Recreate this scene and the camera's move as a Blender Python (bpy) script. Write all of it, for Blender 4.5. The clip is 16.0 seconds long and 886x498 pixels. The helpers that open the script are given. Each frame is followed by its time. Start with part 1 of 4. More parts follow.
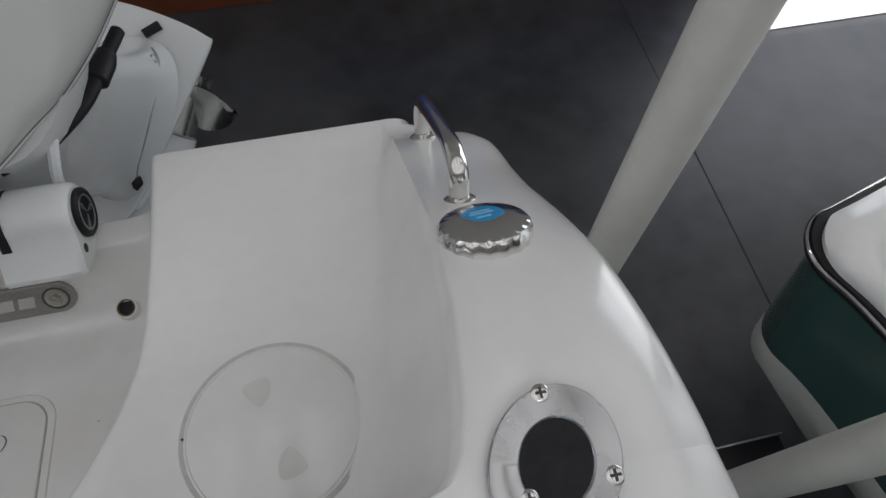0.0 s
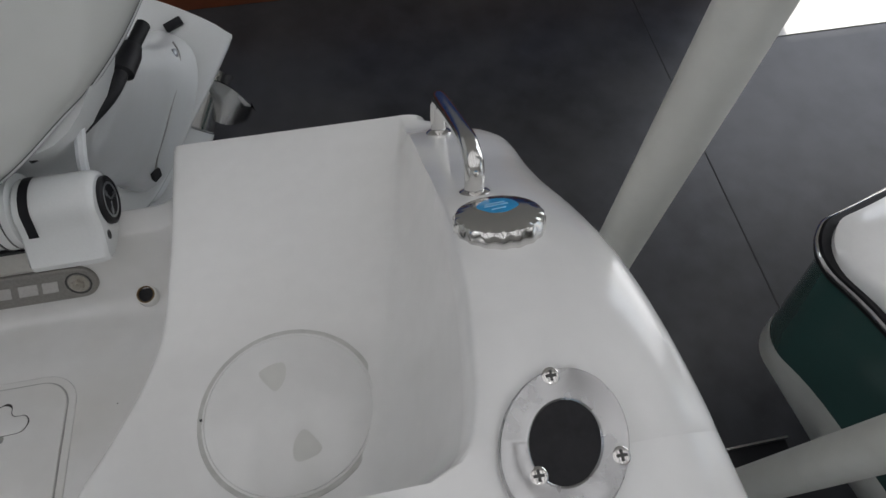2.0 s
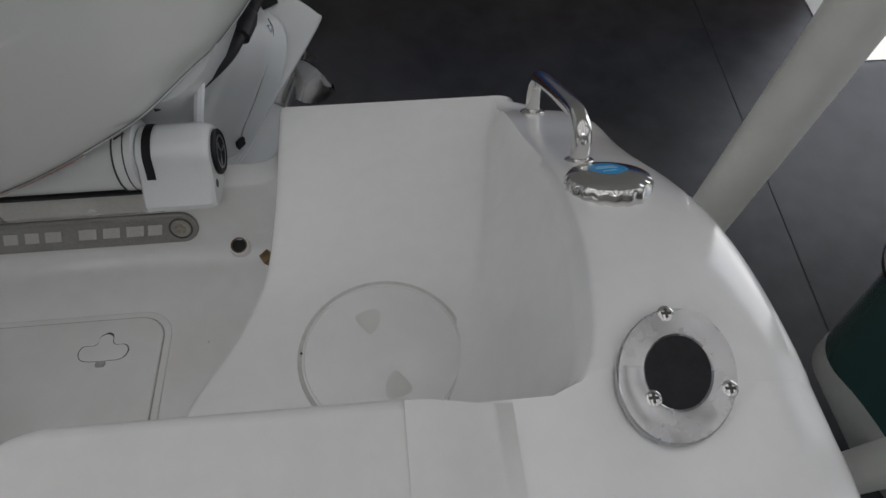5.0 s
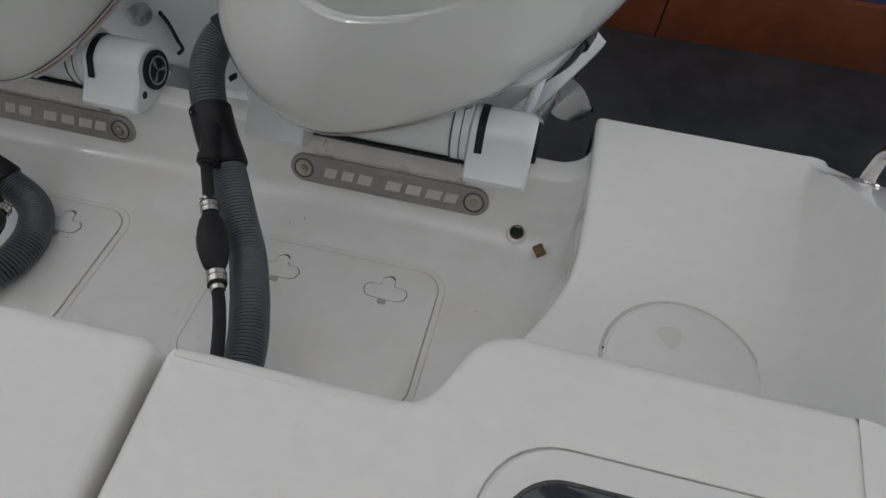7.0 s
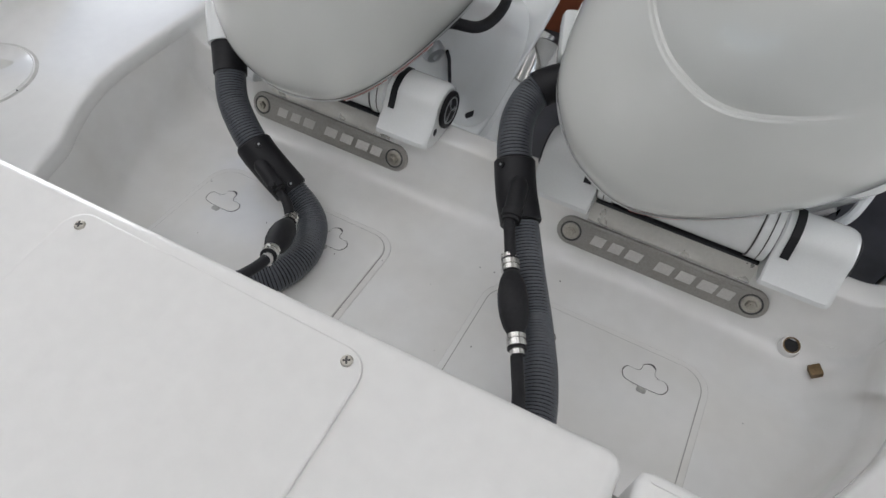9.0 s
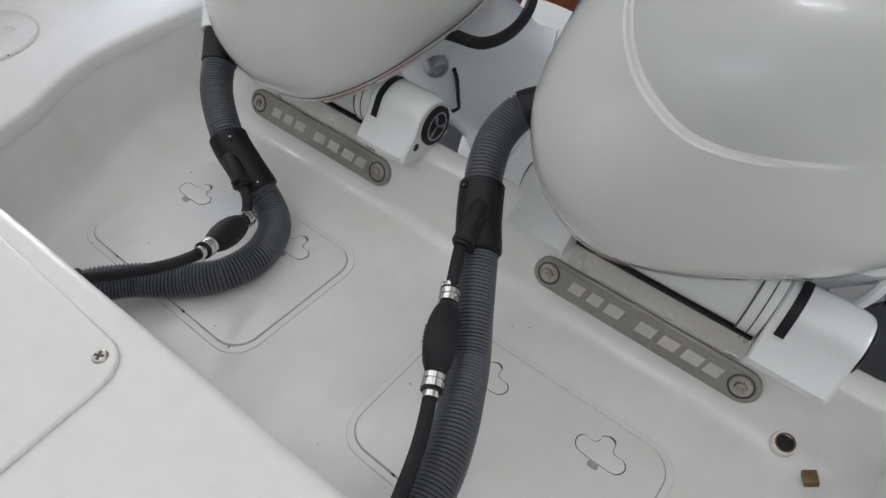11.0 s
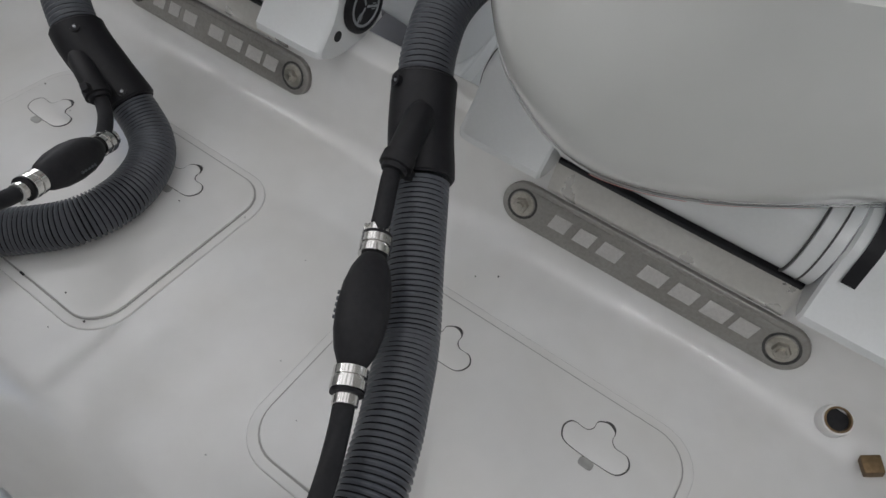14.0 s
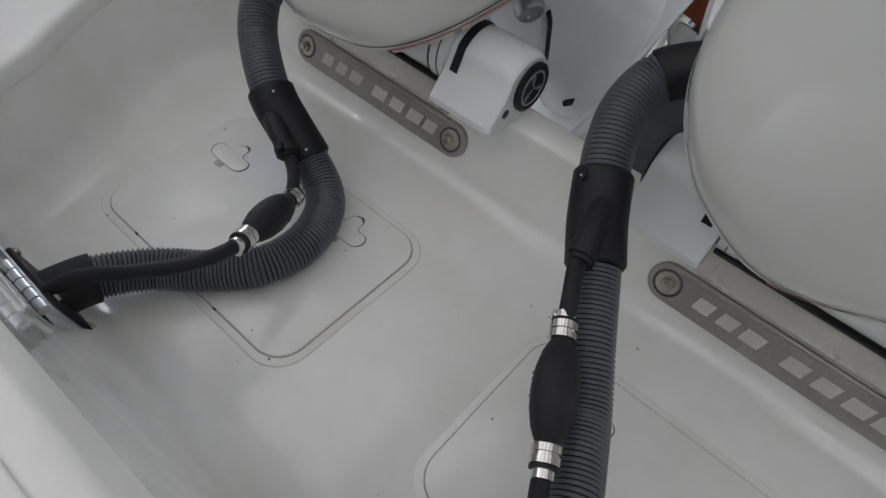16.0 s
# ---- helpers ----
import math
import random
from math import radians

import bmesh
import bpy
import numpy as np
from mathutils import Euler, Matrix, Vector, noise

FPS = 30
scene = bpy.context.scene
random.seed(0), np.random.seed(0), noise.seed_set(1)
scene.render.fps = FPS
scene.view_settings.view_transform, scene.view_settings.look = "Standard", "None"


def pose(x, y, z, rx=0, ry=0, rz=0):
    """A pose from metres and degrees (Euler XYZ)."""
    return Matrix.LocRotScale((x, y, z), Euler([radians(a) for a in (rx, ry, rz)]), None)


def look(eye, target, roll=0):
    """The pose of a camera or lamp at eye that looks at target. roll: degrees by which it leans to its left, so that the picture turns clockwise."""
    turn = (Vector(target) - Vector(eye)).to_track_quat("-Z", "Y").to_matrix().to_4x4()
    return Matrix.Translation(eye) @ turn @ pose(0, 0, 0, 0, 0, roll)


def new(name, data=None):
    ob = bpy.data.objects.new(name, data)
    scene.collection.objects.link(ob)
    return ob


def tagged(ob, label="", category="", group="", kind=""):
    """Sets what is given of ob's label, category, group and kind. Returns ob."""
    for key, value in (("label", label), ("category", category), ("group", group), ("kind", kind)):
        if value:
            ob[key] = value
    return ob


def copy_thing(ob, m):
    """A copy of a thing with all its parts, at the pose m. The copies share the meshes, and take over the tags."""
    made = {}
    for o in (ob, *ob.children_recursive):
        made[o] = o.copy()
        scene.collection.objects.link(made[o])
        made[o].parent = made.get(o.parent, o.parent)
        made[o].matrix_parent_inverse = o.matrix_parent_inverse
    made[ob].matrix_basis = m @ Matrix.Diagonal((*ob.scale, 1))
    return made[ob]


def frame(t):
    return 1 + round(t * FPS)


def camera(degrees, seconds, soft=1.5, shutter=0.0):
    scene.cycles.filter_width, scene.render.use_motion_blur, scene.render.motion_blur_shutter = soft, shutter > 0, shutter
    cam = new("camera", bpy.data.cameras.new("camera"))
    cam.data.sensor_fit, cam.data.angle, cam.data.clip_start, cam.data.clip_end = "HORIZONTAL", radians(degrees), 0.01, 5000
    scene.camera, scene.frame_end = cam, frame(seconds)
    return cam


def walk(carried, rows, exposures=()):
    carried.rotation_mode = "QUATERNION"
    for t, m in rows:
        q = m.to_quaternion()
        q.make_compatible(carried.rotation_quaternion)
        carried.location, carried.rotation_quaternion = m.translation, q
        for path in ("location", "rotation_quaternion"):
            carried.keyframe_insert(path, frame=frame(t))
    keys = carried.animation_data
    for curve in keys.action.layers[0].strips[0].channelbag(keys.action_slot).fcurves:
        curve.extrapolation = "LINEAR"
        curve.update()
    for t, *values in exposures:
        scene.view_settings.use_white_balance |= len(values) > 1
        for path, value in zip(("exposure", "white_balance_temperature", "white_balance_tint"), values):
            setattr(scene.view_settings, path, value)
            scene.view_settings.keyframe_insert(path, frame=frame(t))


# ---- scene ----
cam = camera(70.3, 16.0)
PATH = [
    (0, (0.974, -0.489, 2.311), (1.249, 0.393, 0.536), 5.0),
    (0.5, (0.977, -0.499, 2.318), (1.244, 0.388, 0.546), 4.7),
    (1, (0.976, -0.505, 2.32), (1.236, 0.384, 0.547), 4.6),
    (1.5, (0.969, -0.502, 2.321), (1.223, 0.384, 0.547), 4.7),
    (2, (0.964, -0.505, 2.323), (1.211, 0.384, 0.549), 4.6),
    (2.5, (0.965, -0.506, 2.32), (1.204, 0.386, 0.546), 4.5),
    (3, (0.963, -0.508, 2.316), (1.194, 0.387, 0.543), 4.4),
    (3.2, (0.964, -0.512, 2.314), (1.193, 0.385, 0.542), 4.5),
    (5.3, (0.839, -0.573, 2.337), (0.96, 0.366, 0.575), 4.0),
    (5.5, (0.813, -0.578, 2.337), (0.908, 0.371, 0.579), 4.0),
    (6, (0.748, -0.599, 2.344), (0.742, 0.369, 0.594), 3.2),
    (6.5, (0.696, -0.618, 2.345), (0.559, 0.357, 0.604), 1.7),
    (7, (0.611, -0.641, 2.351), (0.383, 0.332, 0.618), 0.7),
    (7.5, (0.501, -0.66, 2.354), (0.225, 0.323, 0.634), 0.9),
    (8, (0.425, -0.66, 2.348), (0.071, 0.315, 0.638), -0.1),
    (8.5, (0.36, -0.667, 2.348), (-0.078, 0.291, 0.649), -0.7),
    (9, (0.309, -0.679, 2.357), (-0.233, 0.261, 0.677), -1.9),
    (9.2, (0.29, -0.684, 2.361), (-0.289, 0.25, 0.69), -1.9),
    (11.3, (0.468, -0.51, 2.206), (-0.303, 0.411, 0.607), -1.8),
    (11.5, (0.492, -0.476, 2.167), (-0.267, 0.439, 0.559), -1.5),
    (12, (0.517, -0.419, 2.068), (-0.197, 0.483, 0.432), -0.8),
    (12.5, (0.523, -0.38, 2.022), (-0.143, 0.493, 0.35), -0.6),
    (13, (0.505, -0.382, 2.004), (-0.104, 0.464, 0.297), -0.2),
    (13.5, (0.422, -0.403, 2.02), (-0.168, 0.428, 0.299), -0.2),
    (14, (0.366, -0.409, 2.04), (-0.225, 0.405, 0.312), -0.7),
    (14.5, (0.295, -0.431, 2.075), (-0.309, 0.361, 0.34), -1.6),
    (15, (0.256, -0.453, 2.114), (-0.372, 0.326, 0.382), -2.3),
    (15.5, (0.244, -0.467, 2.126), (-0.445, 0.292, 0.409), -3.0),
    (16, (0.249, -0.47, 2.131), (-0.488, 0.273, 0.426), -3.4),
]
EXPOSURES = [(0, -0.24), (3.0, -0.23), (5.5, -0.55), (6.5, -0.42), (7.5, -0.02), (8.2, 0.23), (9.0, 0.33), (11.5, 0.33), (12.5, 0.20), (14.0, 0.11), (14.5, 0.44), (15.0, 0.35), (15.5, 0.08), (16.0, -0.05)]
walk(cam, [(t, look(eye, target, roll)) for t, eye, target, roll in PATH], EXPOSURES)

# ---- light ----
world = bpy.data.worlds.new("world")
scene.world = world
world.use_nodes = True
wn = world.node_tree
sky = wn.nodes.new("ShaderNodeTexSky")
sky.sky_type, sky.sun_disc = "NISHITA", False
sky.sun_elevation, sky.sun_rotation = radians(73), radians(13)
wn.nodes["Background"].inputs["Strength"].default_value = 0.12
wn.links.new(sky.outputs["Color"], wn.nodes["Background"].inputs["Color"])

GROUND, CEILING = 0.15, 5.2


def area(name, m, sx, sy, watts, colour):
    lamp = bpy.data.lights.new(name, "AREA")
    lamp.shape, lamp.size, lamp.size_y, lamp.energy, lamp.color = "RECTANGLE", sx, sy, watts, colour
    ob = new(name, lamp)
    ob.matrix_world = m
    return ob


# daylight through the open shop doors
NEUTRAL = (0.993, 0.996, 1.028)
area("door_light_aft", look((-4.9, 2.10, 1.6), (-3.2, -2, 1.0)), 5.0, 2.7, 210, NEUTRAL)
area("door_light_corner", look((5.0, 2.10, 1.7), (3.6, -2, 1.2)), 3.0, 3.0, 60, NEUTRAL)
area("window_light_side", look((8.9, -1.2, 2.3), (0, -1.2, 1.4)), 5.4, 3.4, 30, NEUTRAL)
area("front_fill", look((-1.0, -9.4, 2.6), (-1.0, 0, 1.2)), 7.0, 3.6, 12, NEUTRAL)
for x, y in ((0.9, -2.7), (-3.3, -1.2), (-6.2, -1.2)):
    area("strip_lamp", pose(x, y, CEILING - 0.195), 1.7, 0.035, 9, NEUTRAL)
sun = bpy.data.lights.new("sun", "SUN")
sun.energy, sun.angle, sun.color = 4.0, radians(0.5), (1.0, 0.96, 0.90)
new("sun", sun).matrix_world = look((0.7, 2.95, 10.0), (0, 0, 0))


# ---- materials ----
def material(name, colour, rough=0.4, metal=0.0, coat=0.0, grain=0.0, grain_scale=300.0, stain=0.0, stain_scale=5.0,
             stain_colour=None, bump=0.0, bump_scale=400.0, spec=0.5, rough_var=0.0, transmission=0.0):
    m = bpy.data.materials.new(name)
    m.use_nodes = True
    nt = m.node_tree
    b = nt.nodes["Principled BSDF"]
    b.inputs["Roughness"].default_value = rough
    b.inputs["Metallic"].default_value = metal
    b.inputs["Coat Weight"].default_value = coat
    b.inputs["Coat Roughness"].default_value = 0.06
    b.inputs["Specular IOR Level"].default_value = spec
    b.inputs["Transmission Weight"].default_value = transmission
    b.inputs["Base Color"].default_value = (*colour, 1)
    tc = nt.nodes.new("ShaderNodeTexCoord")

    def tex(scale, detail=3.0):
        n = nt.nodes.new("ShaderNodeTexNoise")
        n.inputs["Scale"].default_value, n.inputs["Detail"].default_value = scale, detail
        nt.links.new(tc.outputs["Object"], n.inputs["Vector"])
        return n.outputs["Fac"]

    def mapped(fac, a, z, lo, hi):
        r = nt.nodes.new("ShaderNodeMapRange")
        for k, v in zip(("From Min", "From Max", "To Min", "To Max"), (a, z, lo, hi)):
            r.inputs[k].default_value = v
        nt.links.new(fac, r.inputs["Value"])
        return r.outputs["Result"]

    def mix(fac, one, two):
        n = nt.nodes.new("ShaderNodeMix")
        n.data_type = "RGBA"
        nt.links.new(fac, n.inputs["Factor"])
        for socket, c in (("A", one), ("B", two)):
            s = [i for i in n.inputs if i.name == socket and i.type == "RGBA"][0]
            if isinstance(c, tuple):
                s.default_value = (*c, 1)
            else:
                nt.links.new(c, s)
        return [o for o in n.outputs if o.type == "RGBA"][0]

    out = None
    if grain:
        out = mix(mapped(tex(grain_scale), 0.3, 0.7, 0, 1), tuple(c * (1 - grain) for c in colour), tuple(min(1, c * (1 + grain)) for c in colour))
    if stain:
        dark = stain_colour or tuple(c * 0.7 for c in colour)
        out = mix(mapped(tex(stain_scale, 2.5), 0.38, 0.78, 0, stain), out or colour, dark)
    if out:
        nt.links.new(out, b.inputs["Base Color"])
    if rough_var:
        nt.links.new(mapped(tex(stain_scale * 2.3, 5.0), 0.3, 0.7, max(0.02, rough - rough_var), rough + rough_var), b.inputs["Roughness"])
    if bump:
        n = nt.nodes.new("ShaderNodeBump")
        n.inputs["Strength"].default_value, n.inputs["Distance"].default_value = bump, 0.001
        nt.links.new(tex(bump_scale), n.inputs["Height"])
        nt.links.new(n.outputs["Normal"], b.inputs["Normal"])
    return m


gelcoat = material("gelcoat_white", (0.80, 0.80, 0.79), 0.22, coat=0.6, grain=0.015, grain_scale=40, stain=0.10, stain_scale=4.0,
                   stain_colour=(0.66, 0.63, 0.56), bump=0.02, bump_scale=30, rough_var=0.05)
deck_white = material("gelcoat_deck_satin", (0.735, 0.73, 0.71), 0.38, coat=0.15, grain=0.02, grain_scale=60, stain=0.06, stain_scale=6.0,
                      stain_colour=(0.68, 0.66, 0.60), bump=0.10, bump_scale=900, rough_var=0.06)
well_white = material("gelcoat_well", (0.79, 0.79, 0.78), 0.20, coat=0.85, grain=0.02, grain_scale=30, stain=0.28, stain_scale=6.5,
                      stain_colour=(0.60, 0.56, 0.48), bump=0.03, bump_scale=25, rough_var=0.06)
cowl_white = material("cowl_pearl_white", (0.63, 0.64, 0.615), 0.20, coat=0.8, grain=0.01, grain_scale=20, stain=0.08, stain_scale=5.0,
                      stain_colour=(0.60, 0.60, 0.57), rough_var=0.05)
motor_white = material("motor_paint_white", (0.74, 0.76, 0.76), 0.24, coat=0.5, grain=0.015, stain=0.12, stain_scale=14, stain_colour=(0.62, 0.60, 0.55))
chrome = material("polished_stainless", (0.72, 0.71, 0.69), 0.15, metal=1.0, stain=0.25, stain_scale=18, stain_colour=(0.55, 0.54, 0.52), rough_var=0.05)
brushed = material("brushed_aluminium", (0.36, 0.35, 0.33), 0.42, metal=0.75, grain=0.08, grain_scale=250, stain=0.3, stain_scale=30, stain_colour=(0.27, 0.25, 0.22), rough_var=0.1)
letter_grey = material("etched_letters", (0.57, 0.56, 0.54), 0.45, metal=0.2, grain=0.06, grain_scale=300)
saddle_metal = material("worn_saddle_metal", (0.62, 0.61, 0.58), 0.34, metal=0.6, grain=0.04, grain_scale=180, stain=0.3, stain_scale=12, stain_colour=(0.45, 0.42, 0.36), rough_var=0.1)
steel = material("bolt_steel", (0.55, 0.53, 0.48), 0.3, metal=1.0, grain=0.1, stain=0.4, stain_scale=90, stain_colour=(0.30, 0.26, 0.20))
zinc = material("zinc_flange", (0.45, 0.47, 0.49), 0.35, metal=0.9, grain=0.06, stain=0.3, stain_scale=40)
brass = material("tarnished_brass", (0.22, 0.15, 0.08), 0.5, metal=0.8, grain=0.2, grain_scale=200, stain=0.5, stain_scale=80, stain_colour=(0.08, 0.06, 0.04))
rubber = material("black_rubber", (0.011, 0.011, 0.013), 0.6, spec=0.3, grain=0.2, grain_scale=200, stain=0.3, stain_scale=40, stain_colour=(0.03, 0.03, 0.032), bump=0.2)
rim_white = material("hatch_rim_white", (0.70, 0.70, 0.68), 0.42, grain=0.03, grain_scale=60, stain=0.15, stain_scale=15)
plastic = material("black_plastic", (0.010, 0.010, 0.012), 0.5, spec=0.3, grain=0.15, grain_scale=150, bump=0.05)
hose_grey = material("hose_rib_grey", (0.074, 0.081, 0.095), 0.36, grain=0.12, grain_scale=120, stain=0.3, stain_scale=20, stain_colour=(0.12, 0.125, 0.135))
groove_shade = material("hose_groove_shade", (0.010, 0.010, 0.012), 0.7, spec=0.2, grain=0.2)
seam_dark = material("dark_sealant", (0.06, 0.06, 0.058), 0.6, grain=0.3, grain_scale=150)
groove_soft = material("worn_grey_groove", (0.52, 0.52, 0.50), 0.55, grain=0.1, grain_scale=70)
groove_grey = material("grey_sealant", (0.34, 0.34, 0.325), 0.55, grain=0.15, grain_scale=90)
pocket_shade = material("pocket_shade_grey", (0.66, 0.66, 0.63), 0.45, grain=0.02, grain_scale=60)
red_ink = material("label_red", (0.45, 0.07, 0.05), 0.4, grain=0.05)
label_white = material("label_white", (0.72, 0.72, 0.70), 0.35, grain=0.03)
grey_ink = material("label_grey_text", (0.35, 0.35, 0.35), 0.5, grain=0.05)
blue_sticker = material("blue_sticker", (0.02, 0.30, 0.62), 0.3, grain=0.05, grain_scale=80, coat=0.3)
sticker_print = material("sticker_print", (0.30, 0.55, 0.75), 0.4, grain=0.05)
concrete = material("polished_concrete", (0.028, 0.029, 0.032), 0.33, grain=0.35, grain_scale=9, stain=0.75, stain_scale=2.1,
                    stain_colour=(0.062, 0.062, 0.063), bump=0.06, bump_scale=60, rough_var=0.04)
flange_steel = material("worn_stainless", (0.50, 0.50, 0.50), 0.24, metal=1.0, stain=0.5, stain_scale=25, stain_colour=(0.36, 0.36, 0.37), rough_var=0.08)
joint_mat = material("joint_filler", (0.012, 0.012, 0.013), 0.7, grain=0.3)
orange = material("orange_brown_board", (0.20, 0.055, 0.022), 0.45, grain=0.15, grain_scale=12, stain=0.4, stain_scale=5, stain_colour=(0.12, 0.035, 0.016))
blue_wall = material("blue_painted_wall", (0.03, 0.09, 0.30), 0.6, grain=0.05, grain_scale=40, stain=0.2, stain_scale=2)
wall_paint = material("wall_paint", (0.42, 0.41, 0.39), 0.7, grain=0.03, grain_scale=60, stain=0.2, stain_scale=1.2)
sun_patch_white = material("sun_patch_paint", (0.80, 0.80, 0.78), 0.6, grain=0.03, grain_scale=20, stain=0.1, stain_scale=4)
ceiling_mat = material("ceiling_deck", (0.70, 0.69, 0.66), 0.7, grain=0.05, grain_scale=3)
pvc = material("pvc_white", (0.62, 0.62, 0.58), 0.42, grain=0.03, grain_scale=30, stain=0.3, stain_scale=7, stain_colour=(0.50, 0.49, 0.44))
green_hull = material("green_gelcoat", (0.036, 0.090, 0.082), 0.24, coat=0.6, grain=0.05, grain_scale=6)
galvanised = material("galvanised_steel", (0.42, 0.43, 0.43), 0.5, metal=0.6, grain=0.15, grain_scale=40, stain=0.3, stain_scale=12)
carpet = material("bunk_carpet", (0.02, 0.02, 0.022), 0.9, grain=0.4, grain_scale=300, bump=0.5)
acrylic = material("smoked_acrylic", (0.02, 0.025, 0.035), 0.08, coat=0.5, grain=0.05)
yellow = material("amber_yellow", (0.75, 0.45, 0.08), 0.45, grain=0.05)
tie_white = material("nylon_tie", (0.72, 0.74, 0.76), 0.4, grain=0.03)
fill_glow = bpy.data.materials.new("fill_panel_glow")
fill_glow.use_nodes = True
fill_glow.node_tree.nodes["Principled BSDF"].inputs["Base Color"].default_value = (0.8, 0.8, 0.8, 1)
fill_glow.node_tree.nodes["Principled BSDF"].inputs["Emission Color"].default_value = (1.0, 0.992, 1.02, 1)
fill_glow.node_tree.nodes["Principled BSDF"].inputs["Emission Strength"].default_value = 0.72

tube_glow = fill_glow.copy()
tube_glow.name = "fluorescent_tube"
tube_glow.node_tree.nodes["Principled BSDF"].inputs["Emission Strength"].default_value = 2.0


# ---- mesh helpers ----
def finish(name, bm, mats, smooth=True, angle=40):
    me = bpy.data.meshes.new(name)
    bmesh.ops.remove_doubles(bm, verts=bm.verts, dist=1e-6)
    bmesh.ops.recalc_face_normals(bm, faces=bm.faces)
    if smooth:
        for f in bm.faces:
            f.smooth = True
        for e in bm.edges:
            e.smooth = not (len(e.link_faces) == 2 and e.calc_face_angle(0) > radians(angle))
    bm.to_mesh(me)
    bm.free()
    for m in (mats if isinstance(mats, (list, tuple)) else [mats]):
        me.materials.append(m)
    return me


def part(name, bm, mat, parent, label="", angle=40):
    ob = new(name, finish(name, bm, mat, angle=angle))
    if parent:
        ob.parent = parent
    if label:
        ob["label"] = label
    return ob


def thing(name, place, label, category, group="", kind=""):
    ob = new(name)
    ob.empty_display_size = 0.05
    ob.matrix_world = place if isinstance(place, Matrix) else Matrix.Translation(place)
    return tagged(ob, label, category, group, kind)


def solid(name, bm, mat, label, category, group="", kind="", angle=40):
    ob = new(name, finish(name, bm, mat, angle=angle))
    return tagged(ob, label, category, group, kind)


def catmull(pts, n=8, closed=False):
    pts = [Vector(p) for p in pts]
    out, m = [], len(pts)
    for i in range(m if closed else m - 1):
        p = [pts[(i + k) % m] if closed else pts[min(max(i + k, 0), m - 1)] for k in (-1, 0, 1, 2)]
        for j in range(n):
            t = j / n
            out.append(0.5 * (2 * p[1] + (p[2] - p[0]) * t + (2 * p[0] - 5 * p[1] + 4 * p[2] - p[3]) * t * t + (3 * p[1] - p[0] - 3 * p[2] + p[3]) * t ** 3))
    if not closed:
        out.append(pts[-1])
    return out


def table(rows, t):
    if t <= rows[0][0]:
        return rows[0][1]
    for (a, p), (b, q) in zip(rows, rows[1:]):
        if t <= b:
            return p + (q - p) * (t - a) / (b - a)
    return rows[-1][1]


def smooth_table(rows, t, h=0.03):
    return sum(table(rows, t + k * h) * w for k, w in ((-1, 1), (-0.5, 2), (0, 3), (0.5, 2), (1, 1))) / 9


def grid(bm, rows, closed=False, mat=0):
    vs = [[bm.verts.new(p) for p in r] for r in rows]
    for a, b in zip(vs, vs[1:]):
        k = len(a)
        for i in range(k if closed else k - 1):
            f = bm.faces.new((a[i], a[(i + 1) % k], b[(i + 1) % k], b[i]))
            f.material_index = mat(vs.index(a)) if callable(mat) else mat
    return vs


def cap(bm, ring, mat=0):
    f = bm.faces.new(ring)
    f.material_index = mat
    return f


def box(bm, lo, hi, bevel=0.0, m=None, seg=2, mat=0):
    r = bmesh.ops.create_cube(bm, size=1.0)
    for v in r["verts"]:
        v.co = Vector([lo[i] + (v.co[i] + 0.5) * (hi[i] - lo[i]) for i in range(3)])
    faces = {f for v in r["verts"] for f in v.link_faces}
    for f in faces:
        f.material_index = mat
    verts = list(r["verts"])
    if bevel:
        edges = list({e for v in verts for e in v.link_edges})
        res = bmesh.ops.bevel(bm, geom=edges, offset=bevel, segments=seg, profile=0.5, affect="EDGES", clamp_overlap=True)
        verts = list({v for f in res["faces"] for v in f.verts} | {v for v in verts if v.is_valid})
    if m:
        bmesh.ops.transform(bm, matrix=m, verts=verts)
    return bm


def turned(bm, profile, m=None, seg=32, wobble=None):
    """A lathe about local z: profile of (radius, z); radius 0 closes the end."""
    rows = []
    for i, (r, z) in enumerate(profile):
        ring = []
        for k in range(seg):
            a = 2 * math.pi * k / seg
            rr = max(r, 1e-5) * (wobble(i, a) if wobble else 1)
            p = Vector((rr * math.cos(a), rr * math.sin(a), z))
            ring.append(m @ p if m else p)
        rows.append(ring)
    vs = grid(bm, rows, closed=True)
    for r, k in ((profile[0][0], 0), (profile[-1][0], -1)):
        cap(bm, vs[k])
    return bm


def frames(path):
    """Points with a steady cross frame along them."""
    out, side = [], None
    for i, p in enumerate(path):
        d = (path[min(i + 1, len(path) - 1)] - path[max(i - 1, 0)]).normalized()
        if side is None:
            side = d.orthogonal().normalized()
        side = (side - d * side.dot(d)).normalized()
        out.append((p, side, d.cross(side), d))
    return out


def tube(bm, path, radius, seg=16, mats=None):
    fr = frames(path)
    rows = []
    for i, (p, s, u, d) in enumerate(fr):
        r = radius(i, len(fr)) if callable(radius) else radius
        rows.append([p + (s * math.cos(2 * math.pi * k / seg) + u * math.sin(2 * math.pi * k / seg)) * r for k in range(seg)])
    vs = [[bm.verts.new(p) for p in r] for r in rows]
    for i, (a, b) in enumerate(zip(vs, vs[1:])):
        for k in range(seg):
            f = bm.faces.new((a[k], a[(k + 1) % seg], b[(k + 1) % seg], b[k]))
            f.material_index = mats(i) if mats else 0
    cap(bm, vs[0]), cap(bm, vs[-1])
    return bm


